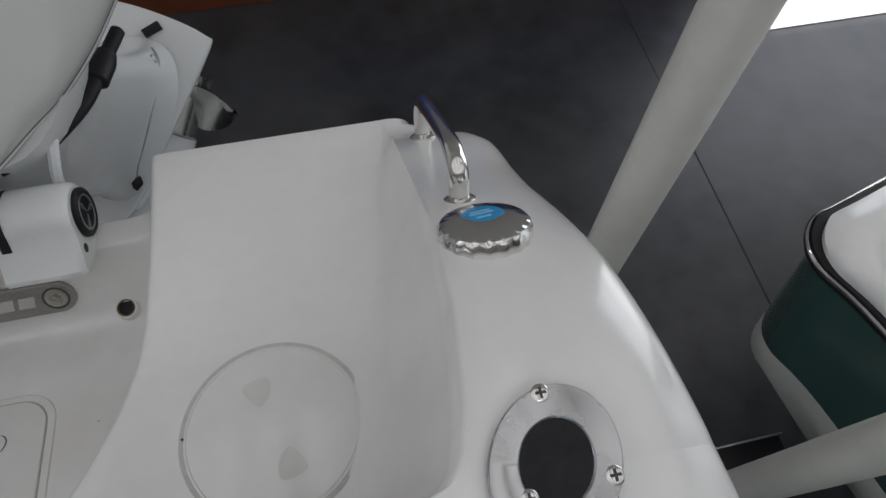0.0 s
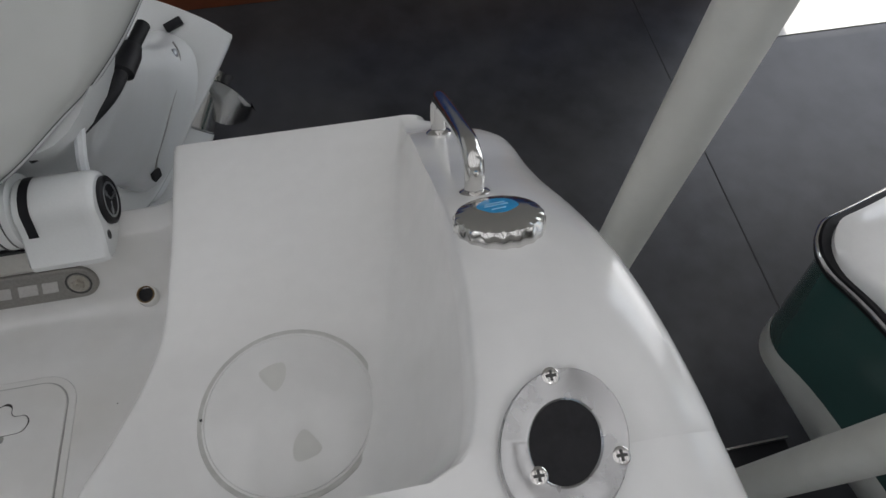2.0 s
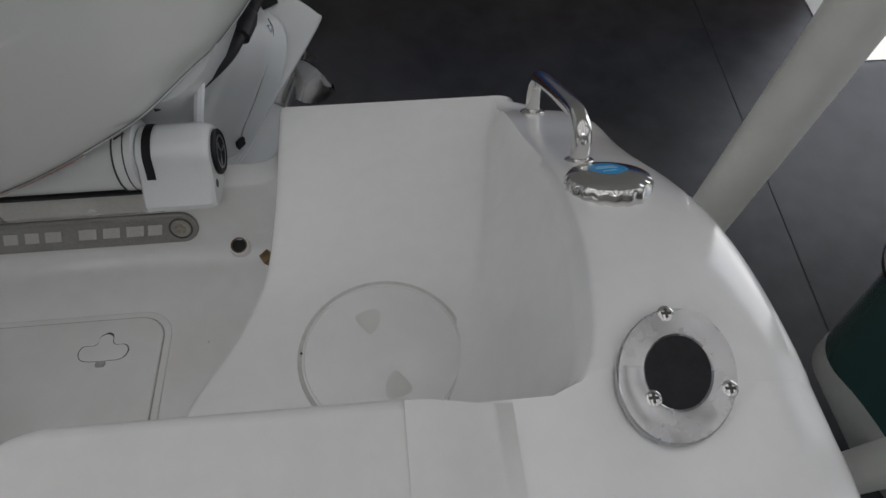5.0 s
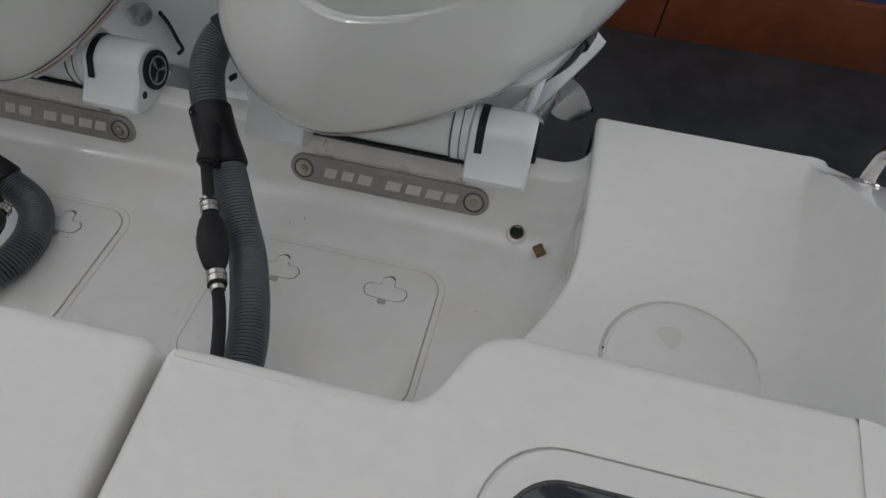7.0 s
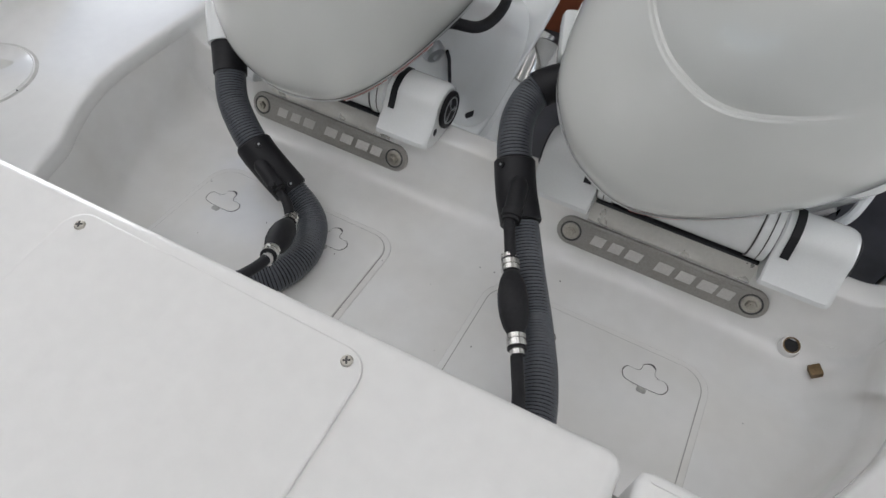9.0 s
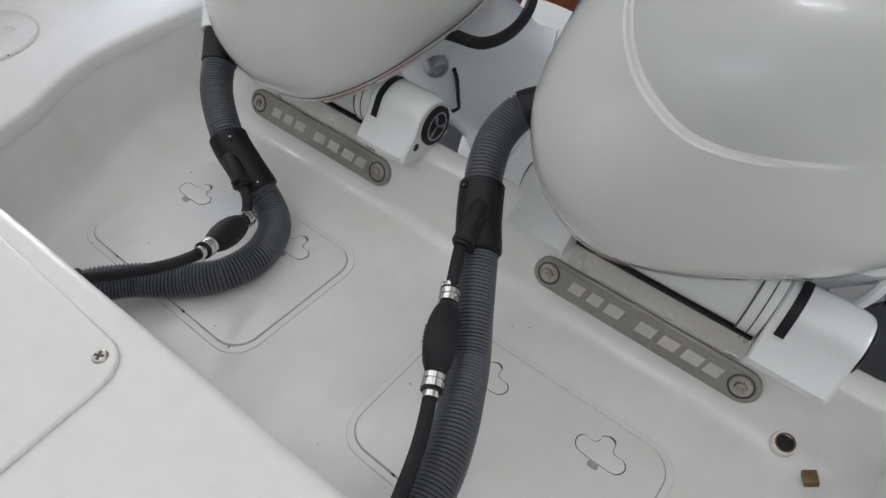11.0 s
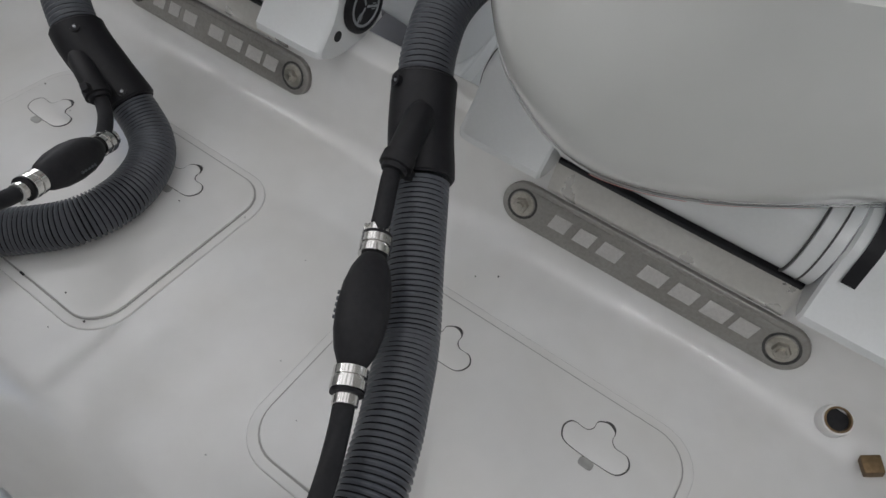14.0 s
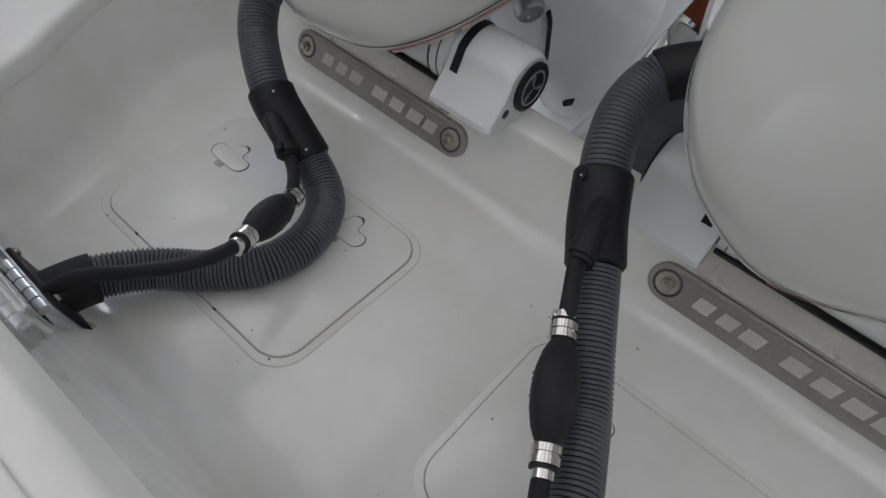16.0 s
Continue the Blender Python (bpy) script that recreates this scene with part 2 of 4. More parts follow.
def even(path, step):
    """The same line in even steps."""
    out, left = [path[0]], step
    for a, b in zip(path, path[1:]):
        d = (b - a).length
        while d >= left:
            a = a + (b - a) * (left / d)
            d = (b - a).length
            out.append(a)
            left = step
        left -= d
    return out


def slab(bm, outline, z0, z1, bevel=0.0, m=None, seg=3, mat=0):
    """A plate with this outline (x, y), its top edge rounded by bevel."""
    n = len(outline)
    c = Vector((sum(p[0] for p in outline) / n, sum(p[1] for p in outline) / n))
    normals = []
    for i in range(n):
        a, b = Vector(outline[i - 1][:2]), Vector(outline[(i + 1) % n][:2])
        d = (b - a).normalized()
        k = Vector((d.y, -d.x))
        normals.append(k)
    area2 = sum(outline[i - 1][0] * outline[i][1] - outline[i][0] * outline[i - 1][1] for i in range(n))
    sign = 1 if area2 > 0 else -1
    rings = [(z0, 0.0)]
    for k in range(seg + 1):
        a = math.pi / 2 * k / seg if bevel else 0
        rings.append((z1 - bevel + bevel * math.sin(a), bevel * (1 - math.cos(a))))
        if not bevel:
            break
    rows = []
    for z, inset in rings:
        rows.append([Vector((outline[i][0] - sign * normals[i].x * inset, outline[i][1] - sign * normals[i].y * inset, z)) for i in range(n)])
    if m:
        rows = [[m @ p for p in r] for r in rows]
    vs = grid(bm, rows, closed=True, mat=mat)
    cap(bm, vs[0], mat), cap(bm, vs[-1], mat)
    return bm


def rounded(x0, y0, x1, y1, r, n=6):
    out = []
    for cx, cy, a0 in ((x1 - r, y1 - r, 0), (x0 + r, y1 - r, 90), (x0 + r, y0 + r, 180), (x1 - r, y0 + r, 270)):
        for k in range(n + 1):
            a = radians(a0 + 90 * k / n)
            out.append((cx + r * math.cos(a), cy + r * math.sin(a)))
    return out


def axes(origin, u, v, w):
    m = Matrix((u, v, w)).transposed().to_4x4()
    m.translation = origin
    return m


# ---- showroom ----
bm = bmesh.new()
box(bm, (-9, -10, GROUND - 0.2), (9.2, 2.31, GROUND))
floor = solid("floor", bm, concrete, "dark polished concrete showroom floor", "floor", kind="structure")
for k, (lo, hi) in enumerate((((2.47, -10, 0), (2.476, 2.1, 0)), ((-1.2, -10, 0), (-1.194, 2.1, 0)), ((-9, -2.4, 0), (9, -2.394, 0)))):
    bm = bmesh.new()
    box(bm, (lo[0], lo[1], GROUND - 0.01), (hi[0], hi[1], GROUND + 0.0012))
    part("floor_joint", bm, joint_mat, floor)
def holed_wall(name, along, at, thick, lo, hi, hole, label):
    bm = bmesh.new()
    spans = ((lo, hole[0], GROUND, CEILING), (hole[1], hi, GROUND, CEILING), (hole[0], hole[1], GROUND, hole[2]), (hole[0], hole[1], hole[3], CEILING))
    for a, b, z0, z1 in spans:
        if b - a > 0.001 and z1 - z0 > 0.001:
            box(bm, (a, at, z0) if along == "x" else (at, a, z0), (b, at + thick, z1) if along == "x" else (at + thick, b, z1))
    solid(name, bm, wall_paint, label, "wall", kind="structure")


bm = bmesh.new()
box(bm, (3.05, 1.43, GROUND + 0.001), (6.6, 2.04, GROUND + 0.006), 0.002)
part("sun_patch", bm, sun_patch_white, floor, "white slab standing in for the sunlit patch of floor")
bm = bmesh.new()
for x0, x1, z0, z1 in ((-9.2, -7.5, GROUND, CEILING), (-2.3, 3.3, GROUND, CEILING), (6.6, 9.4, GROUND, CEILING), (-7.5, -2.3, 4.3, CEILING), (3.3, 6.6, 3.3, CEILING)):
    box(bm, (x0, 2.12, z0), (x1, 2.32, z1))
solid("wall_aft", bm, wall_paint, "pale showroom wall with two open doors", "wall", kind="structure")
skirting = thing("wall_base", (0, 2.1, GROUND), "orange-brown boards along the foot of the wall", "wall base", kind="structure")
for k in range(5):
    bm = bmesh.new()
    box(bm, (-2.29 + k * 1.118, -0.05, 0), (-2.29 + k * 1.118 + 1.110, 0.018, 0.345), 0.004)
    part("board", bm, orange, skirting)
bm = bmesh.new()
box(bm, (-2.29, -0.02, 0.347), (3.29, 0.017, 0.80), 0.004)
part("blue_band", bm, blue_wall, skirting, "blue painted band above the boards")
holed_wall("wall_side", "y", 9.2, 0.2, -10.2, 2.32, (-4.2, 1.8, 0.9, 4.2), "pale unseen wall with a wide window opening")
holed_wall("wall_front", "x", -10.2, 0.2, -9.2, 9.2, (-5.0, 3.0, 0.8, 4.5), "pale unseen wall with a wide window opening")
bm = bmesh.new()
box(bm, (-9.2, -10, GROUND), (-9.0, 2.32, CEILING))
solid("wall_far_side", bm, wall_paint, "pale painted showroom wall", "wall", kind="structure")
bm = bmesh.new()
box(bm, (-9.2, -10.2, CEILING), (9.4, 2.32, CEILING + 0.2))
solid("ceiling", bm, ceiling_mat, "pale showroom ceiling deck", "ceiling", kind="structure")
bm = bmesh.new()
box(bm, (-60, -60, GROUND - 0.45), (60, 60, GROUND - 0.21))
solid("ground", bm, wall_paint, "pale sunlit forecourt outside the door", "ground", kind="structure")

light = thing("fill_panel", (0, 0, CEILING), "long glowing ceiling panel added for even overhead light", "roof light", "showroom roof lights")
bm = bmesh.new()
box(bm, (-0.62, -2.9, -0.05), (0.62, 2.9, -0.002), 0.01)
part("frame", bm, wall_paint, light)
bm = bmesh.new()
box(bm, (-0.56, -2.84, -0.062), (0.56, 2.84, -0.052), 0.004)
part("diffuser", bm, fill_glow, light)
LIGHTS = [(-6.4 + 1.6 * k, -0.95) for k in range(9)]
light.location = (LIGHTS[0][0], LIGHTS[0][1], CEILING)
for x, y in LIGHTS[1:]:
    copy_thing(light, pose(x, y, CEILING))

strip = thing("strip_light", (0.9, -2.7, CEILING), "white fluorescent strip light under the ceiling", "strip light", "strip lights")
bm = bmesh.new()
box(bm, (-1.25, -0.06, -0.16), (1.25, 0.06, -0.066), 0.01)
part("housing", bm, wall_paint, strip)
bm = bmesh.new()
box(bm, (-1.22, -0.035, -0.19), (1.22, 0.035, -0.162), 0.008)
part("tube", bm, tube_glow, strip)
for x, y in ((-3.3, -1.2), (-6.2, -1.2)):
    copy_thing(strip, pose(x, y, CEILING))

# ---- motorboat: hull, well, quarters, coaming ----
FLOOR_SLOPE = 0.157


def well_z(y):
    return 1.338 - FLOOR_SLOPE * (y + 0.05)


def pod_z(y):
    return 1.5363 - 0.12 * y


INNER = [(-0.60, 0.560), (-0.52, 0.572), (-0.45, 0.586), (-0.35, 0.616), (-0.315, 0.640), (-0.255, 0.672), (-0.20, 0.692), (-0.15, 0.700), (-0.05, 0.703), (0.20, 0.700)]
GUNWALE = [(-1.5, 1.90), (-0.6, 1.874), (-0.45, 1.870), (-0.40, 1.866), (-0.35, 1.858), (-0.30, 1.843), (-0.25, 1.820), (-0.20, 1.787), (-0.156, 1.752), (-0.10, 1.705),
           (-0.05, 1.663), (0.0, 1.628), (0.053, 1.588), (0.10, 1.545), (0.138, 1.521)]
EDGE = [(-0.47, 0.975), (-0.4525, 0.976), (-0.446, 1.0), (-0.43, 1.017), (-0.40, 1.027), (-0.35, 1.036), (-0.30, 1.043), (-0.20, 1.050), (-0.10, 1.055), (0.05, 1.056), (0.138, 1.057)]
OUTER = [(-1.5, 1.255), (-0.5, 1.234), (-0.35, 1.222), (-0.2, 1.212), (-0.1, 1.207), (0.0, 1.204), (0.04, 1.200), (0.075, 1.188), (0.10, 1.172), (0.12, 1.150), (0.132, 1.125), (0.138, 1.100)]

boat = thing("motorboat", (0, 0, GROUND), "white fibreglass motorboat stern with twin outboard motors on a trailer", "motorboat")
BACK = boat.matrix_world.inverted()


def hull_part(name, bm, mat, label="", angle=40):
    bmesh.ops.transform(bm, matrix=BACK, verts=bm.verts)
    return part(name, bm, mat, boat, label, angle)


# well: a profile from the transom's top over the floor to the forward wall, swept across with coved sides
PROFILE = [(0.086, 1.410), (0.085, 1.452), (0.079, 1.463), (0.060, 1.466), (0.042, 1.462), (0.035, 1.453), (0.0236, 1.420), (0.0086, 1.395), (-0.002, 1.371), (-0.012, 1.351), (-0.032, 1.339), (-0.062, 1.3395),
           (-0.10, 1.346), (-0.20, 1.3616), (-0.38, 1.390), (-0.47, 1.404), (-0.515, 1.425), (-0.54, 1.47), (-0.548, 1.60), (-0.545, 1.75), (-0.54, 1.88)]
line = catmull([(0, y, z) for y, z in PROFILE], 5)
bm = bmesh.new()
rows = []
COVE = 0.075
for p in line:
    y, z = p.y, p.z
    half = smooth_table(INNER, y, 0.02)
    top = max(z, pod_z(y) - 0.006)
    r = COVE * (1.0 if y < 0.0 else 0.75)
    right = [(half * k / 12 - (r * k / 12), z) for k in range(13)]
    for k in range(1, 9):
        a = math.pi / 2 * k / 8
        right.append((half - r + r * math.sin(a), min(z + r * (1 - math.cos(a)), top)))
    for k in range(1, 5):
        right.append((half + 0.003 * k / 4, min(max(z + r, z + r + (top - z - r) * k / 4), top)))
    full = [(-x, zz) for x, zz in reversed(right[1:])] + right
    rows.append([Vector((x, y, zz)) for x, zz in full])
grid(bm, rows)
hull_part("transom_well", bm, well_white, "glossy white moulded motor well", angle=60)


def quarter(side):
    bm = bmesh.new()
    rows = []
    ys = [-0.4525 + 0.5905 * k / 60 for k in range(61)]
    for y in ys + ["lip", "face", "low"]:
        yy = 0.138 if isinstance(y, str) else y
        zr, g = pod_z(yy), max(smooth_table(GUNWALE, yy, 0.03), pod_z(yy) + 0.002)
        xi, xe, xo = smooth_table(INNER, yy, 0.02), smooth_table(EDGE, yy, 0.003), table(OUTER, yy)
        h = (g - zr) * min(1.0, max(0.02, (0.140 - yy) / 0.07)) ** 0.6
        g = zr + h
        xf = xe - 0.36 * h - 0.01
        drop = 0.085 * max(0.40, min(1.0, (0.13 - yy) / 0.25))
        row = [(xi + 0.005, zr - 0.040), (xi - 0.0008, zr - 0.030), (xi - 0.0010, zr - 0.008), (xi + 0.0012, zr - 0.003), (xi + 0.007, zr - 0.0006)]
        row += [(xi + 0.012 + (xf - xi - 0.012) * k / 14, zr) for k in range(15)]
        for k in range(1, 13):
            t = k / 12
            row.append((xf + (xe - xf) * (t ** 0.72), zr + h * (0.985 * t ** 1.75)))
        row.append((xe + 0.004, g - 0.0004))
        for k in range(1, 17):
            t = k / 16
            a = math.pi / 2 * t
            row.append((xe + 0.004 + (xo - xe - 0.004) * math.sin(a) ** 0.8, g - 0.012 * t - drop * (1 - math.cos(a)) ** 1.6))
        zl = row[-1][1]
        row += [(xo - 0.0015, zl - 0.004), (xo + 0.0005, zl - 0.0085), (xo + 0.0045, zl - 0.0090), (xo + 0.0075, zl - 0.0120), (xo + 0.007, zl - 0.045), (xo + 0.001, zl - 0.05), (xo - 0.015, 1.15), (xo - 0.10, 0.75)]
        if isinstance(y, str):
            dy, dz = {"lip": (0.012, 0.003), "face": (0.017, 0.014), "low": (0.017, None)}[y]
            row = [(x, (z - dz) if dz else min(z, 0.9)) for x, z in row]
            rows.append([Vector((x * side, 0.138 + dy, z)) for x, z in row])
        else:
            rows.append([Vector((x * side, y, z)) for x, z in row])
    grid(bm, rows)
    return hull_part("quarter_deck", bm, gelcoat, "white moulded quarter deck with a recessed step", angle=50)


quarter(1), quarter(-1)

# side decks forward of the quarters
for side in (1, -1):
    bm = bmesh.new()
    rows = []
    for k in range(14):
        y = -0.452 - 0.95 * k / 13
        g, xo = smooth_table(GUNWALE, y, 0.03), table(OUTER, y)
        row = [(0.884, 1.60), (0.8858, g - 0.030), (0.8875, g - 0.006), (0.895, g)]
        xe = smooth_table(EDGE, -0.4525, 0.003) + 0.004
        row += [(0.94, g)]
        for j in range(17):
            t = j / 16
            a = math.pi / 2 * t
            row.append((xe + (xo - xe) * math.sin(a) ** 0.8, g - 0.012 * t - 0.085 * (1 - math.cos(a)) ** 1.6))
        zl = row[-1][1]
        row += [(xo - 0.0015, zl - 0.004), (xo + 0.0005, zl - 0.0085), (xo + 0.0045, zl - 0.0090), (xo + 0.0075, zl - 0.0120), (xo + 0.007, zl - 0.045), (xo + 0.001, zl - 0.05), (xo - 0.015, 1.15), (xo - 0.10, 0.75)]
        rows.append([Vector((x * side, y, z)) for x, z in row])
    grid(bm, rows)
    hull_part("side_deck", bm, gelcoat, "white glossy gunwale deck", angle=50)

# forward ends of the recesses, under the coaming
for side in (1, -1):
    bm = bmesh.new()
    box(bm, (min(side * 0.62, side * 0.985), -0.475, 1.45), (max(side * 0.62, side * 0.985), -0.4560, 1.860), 0.004)
    hull_part("recess_end", bm, gelcoat)
# coaming boards
TOP = 1.905
S_CURVE = [(0.562, -0.516), (0.572, -0.508), (0.583, -0.490), (0.594, -0.468), (0.608, -0.455), (0.630, -0.449)]


def coaming(name, outline, label):
    bm = bmesh.new()
    slab(bm, outline, TOP - 0.06, TOP, 0.010, seg=4)
    return hull_part(name, bm, deck_white, label)


right_edge = [(0.371, -1.40), (0.885, -1.40), (0.886, -0.462), (0.876, -0.451)] + [tuple(p[:2]) for p in reversed(catmull([(x, y, 0) for x, y in S_CURVE], 4))] + [(0.55, -0.518), (0.381, -0.518), (0.374, -0.521), (0.371, -0.529)]
coaming("coaming_panel", right_edge, "white moulded coaming with a stepped edge")
left_edge = [(-x, y) for x, y in reversed(right_edge)]
coaming("coaming_panel", left_edge, "white moulded coaming with a stepped edge")
coaming("coaming_panel", [(-0.361, -1.40), (0.361, -1.40), (0.361, -0.529), (0.357, -0.521), (0.349, -0.517), (-0.349, -0.532), (-0.357, -0.536), (-0.361, -0.544)], "white removable centre coaming board")
bm = bmesh.new()
box(bm, (-0.88, -1.38, TOP - 0.09), (0.88, -0.56, TOP - 0.063))
hull_part("coaming_underside", bm, seam_dark)

# soft fillets from the coaming down to the side decks
for side in (1, -1):
    bm = bmesh.new()
    rows = []
    for k in range(14):
        y = -0.4545 - 0.945 * k / 13
        g = smooth_table(GUNWALE, y, 0.03)
        rows.append([Vector((side * (0.872 + 0.080 * j / 13), y, g + 0.0008 + (TOP + 0.0002 - g) * (0.5 + 0.5 * math.cos(math.pi * j / 13)))) for j in range(14)])
    foot = [Vector((p.x, p.y + 0.004, 1.860)) for p in rows[0]]
    grid(bm, [foot] + rows)
    hull_part("coaming_fillet", bm, deck_white, angle=70)

# ---- fittings on the boat ----
bm = bmesh.new()
rows = []
for y in (-1.40, -0.7, 0.067):
    rows.append([Vector((x, y, z)) for x, z in ((-1.10, 0.76), (-0.95, 0.66), (-0.5, 0.56), (0, 0.47), (0.5, 0.56), (0.95, 0.66), (1.10, 0.76))])
grid(bm, rows)
hull_part("hull_bottom", bm, gelcoat)
bm = bmesh.new()
box(bm, (-0.704, 0.040, 0.50), (0.704, 0.084, 1.440), 0.004)
hull_part("transom", bm, gelcoat)

# centre coaming hatch with screws
panel = thing("service_hatch", (0, 0, TOP), "white screwed service hatch on the centre coaming", "hatch")
bm = bmesh.new()
slab(bm, rounded(-0.148, -1.10, 0.164, -0.5405, 0.022, 6), 0.0005, 0.0042, 0.0022, seg=3)
part("panel", bm, deck_white, panel)


def screw(parent, place, radius=0.0045, head=steel):
    bm = bmesh.new()
    turned(bm, [(radius, 0), (radius, 0.0008), (radius * 0.8, 0.0018), (0, 0.0021)], place, 20)
    s = part("screw", bm, head, parent)
    bm = bmesh.new()
    w = radius * 0.16
    box(bm, (-radius * 0.6, -w, 0.0019), (radius * 0.6, w, 0.0024), 0, place @ pose(0, 0, 0, 0, 0, 30))
    box(bm, (-w, -radius * 0.6, 0.0019), (w, radius * 0.6, 0.00245), 0, place @ pose(0, 0, 0, 0, 0, 30))
    part("slot", bm, seam_dark, s)
    return s


for x, y in ((-0.130, -0.555), (0.148, -0.552), (-0.130, -1.08), (0.148, -1.08)):
    screw(panel, pose(x, y, 0.0042), 0.0050)

# livewell lid with a grey rim in the port coaming
lid = thing("livewell_hatch", (0, 0, TOP), "smoked acrylic hatch with a pale moulded rim", "hatch")
bm = bmesh.new()
outer = rounded(0.620, -1.05, 0.874, -0.5265, 0.055, 8)
inner = rounded(0.637, -1.034, 0.857, -0.5485, 0.042, 8)
rows = [[Vector((x, y, 0.0008)) for x, y in outer], [Vector((x * 0.98 + 0.015, y * 0.995 - 0.004, 0.006)) for x, y in outer], [Vector((x, y, 0.006)) for x, y in inner], [Vector((x, y, 0.0012)) for x, y in inner]]
grid(bm, rows, closed=True)
part("rim", bm, rim_white, lid)
bm = bmesh.new()
slab(bm, rounded(0.6355, -1.0355, 0.8585, -0.5470, 0.043, 8), 0.0005, 0.0064, 0.0004)
part("gasket", bm, seam_dark, lid)
bm = bmesh.new()
slab(bm, rounded(0.6185, -1.0515, 0.8755, -0.5250, 0.056, 8), 0.0003, 0.0010, 0.0002)
part("bed_line", bm, groove_grey, lid)
bm = bmesh.new()
slab(bm, rounded(0.638, -1.033, 0.856, -0.5495, 0.041, 8), 0.0006, 0.0072, 0.001)
part("pane", bm, acrylic, lid)

# round inspection plates in the quarter recesses
SLOPE = Vector((0, 1, -0.12)).normalized()
POD_UP = Vector((0, 0.12, 1)).normalized()
for side in (1, -1):
    m = axes(Vector((0.849 if side > 0 else -0.885, -0.307, pod_z(-0.307))), Vector((1, 0, 0)), SLOPE, POD_UP)
    plate = thing("inspection_plate", m, "round white screw-in inspection plate set in the deck", "deck plate", "inspection plates")
    bm = bmesh.new()
    turned(bm, [(0.1010, 0.0002), (0.1010, 0.0016), (0.1000, 0.0024), (0.0985, 0.0026), (0.0978, 0.0018), (0.0, 0.0018)], None, 64)
    part("rim", bm, gelcoat, plate)
    bm = bmesh.new()
    turned(bm, [(0.0972, 0.0012), (0.0972, 0.0028), (0.0960, 0.0036), (0.0, 0.0036)], None, 64)
    part("disc", bm, gelcoat, plate)
    bm = bmesh.new()
    turned(bm, [(0.1065, 0.0002), (0.1060, 0.0009), (0.1010, 0.0010)], None, 64)
    part("seal", bm, groove_soft, plate)
    for a in (112, 292):
        r = 0.048
        c = (r * math.cos(radians(a)) * side * 0.9, r * math.sin(radians(a)))
        bm = bmesh.new()
        o = [tuple(p[:2]) for p in catmull([(-0.017, 0.009, 0), (0.006, 0.018, 0), (0.015, 0.012, 0), (0.013, -0.006, 0), (0.003, -0.018, 0), (-0.006, -0.012, 0)], 4, True)]
        flip = 1 if a < 180 else -1
        ring0 = [Vector((c[0] + x * flip, c[1] + y * flip, 0.0040)) for x, y in o]
        ring1 = [Vector((c[0] + x * flip * 0.92, c[1] + y * flip * 0.92, 0.0040)) for x, y in o]
        ring2 = [Vector((c[0] + x * flip * 0.8, c[1] + y * flip * 0.8 + 0.001, 0.0037)) for x, y in o]
        vs = grid(bm, [ring0, ring1, ring2], closed=True)
        cap(bm, vs[-1])
        part("finger_pocket", bm, pocket_shade, plate, "shallow moulded finger pocket")
    bm = bmesh.new()
    turned(bm, [(0.0016, 0.002), (0.0012, 0.004), (0, 0.0042)], pose(-0.1015 * side, 0.008, 0), 10)
    part("mark", bm, seam_dark, plate)

# rod holder
holder = thing("rod_holder", pose(1.084, -0.4375, 1.8740, 0, 0.6, -32), "polished stainless rod holder flush in the gunwale", "rod holder")
bm = bmesh.new()
o1 = [(0.0450 * math.cos(2 * math.pi * k / 48), -0.0095 + 0.0555 * math.sin(2 * math.pi * k / 48)) for k in range(48)]
o2 = [(0.0250 * math.cos(2 * math.pi * k / 48), -0.0085 + 0.0300 * math.sin(2 * math.pi * k / 48)) for k in range(48)]
rows = [[Vector((x, y, -0.002)) for x, y in o1], [Vector((x, y, 0.0022)) for x, y in o1], [Vector((x * 0.97, y * 0.975, 0.0042)) for x, y in o1],
        [Vector((x * 1.05, y * 1.05, 0.0056)) for x, y in o2], [Vector((x, y, 0.0046)) for x, y in o2], [Vector((x * 0.97, y * 0.97, 0.0036)) for x, y in o2]]
grid(bm, rows, closed=True)
part("flange", bm, flange_steel, holder)
bm = bmesh.new()
rows = [[Vector((x * 0.99, y * 0.99, 0.0043)) for x, y in o2], [Vector((x * 0.93, y * 0.93, 0.0041)) for x, y in o2], [Vector((x * 0.90, y * 0.90, 0.0039)) for x, y in o2]]
vs = grid(bm, rows, closed=True)
cap(bm, vs[-1])
part("tube", bm, rubber, holder, "flat black cap for the dark inside of the tube")
hm = holder.matrix_world.inverted()
for x, y in ((1.082, -0.398), (1.055, -0.463), (1.115, -0.461)):
    p = hm @ Vector((x, y, 1.868))
    screw(holder, pose(p.x, p.y, 0.0040), 0.0066, chrome)

# fuel cap and grab handle on the falling quarter
DOWN = Vector((0.0, 1, -0.70)).normalized()
UP2 = Vector((0.0, 0.70, 1)).normalized()
cap_thing = thing("fuel_cap", axes(Vector((1.094, -0.229, 1.804)) , Vector((1, 0, 0)), DOWN, UP2), "polished fluted metal fuel filler cap with blue sticker", "fuel cap")
bm = bmesh.new()
turned(bm, [(0.0425, -0.010), (0.0434, -0.002), (0.0438, 0.0080), (0.0412, 0.0122), (0.030, 0.0152), (0.014, 0.0168), (0, 0.0172)], None, 96,
       lambda i, a: 1 + (0.018 * math.cos(18 * a) if i < 3 else 0))
part("cap", bm, chrome, cap_thing)
bm = bmesh.new()
turned(bm, [(0.0455, -0.018), (0.0455, -0.0095), (0.043, -0.008)], None, 48)
part("base_ring", bm, chrome, cap_thing)
bm = bmesh.new()
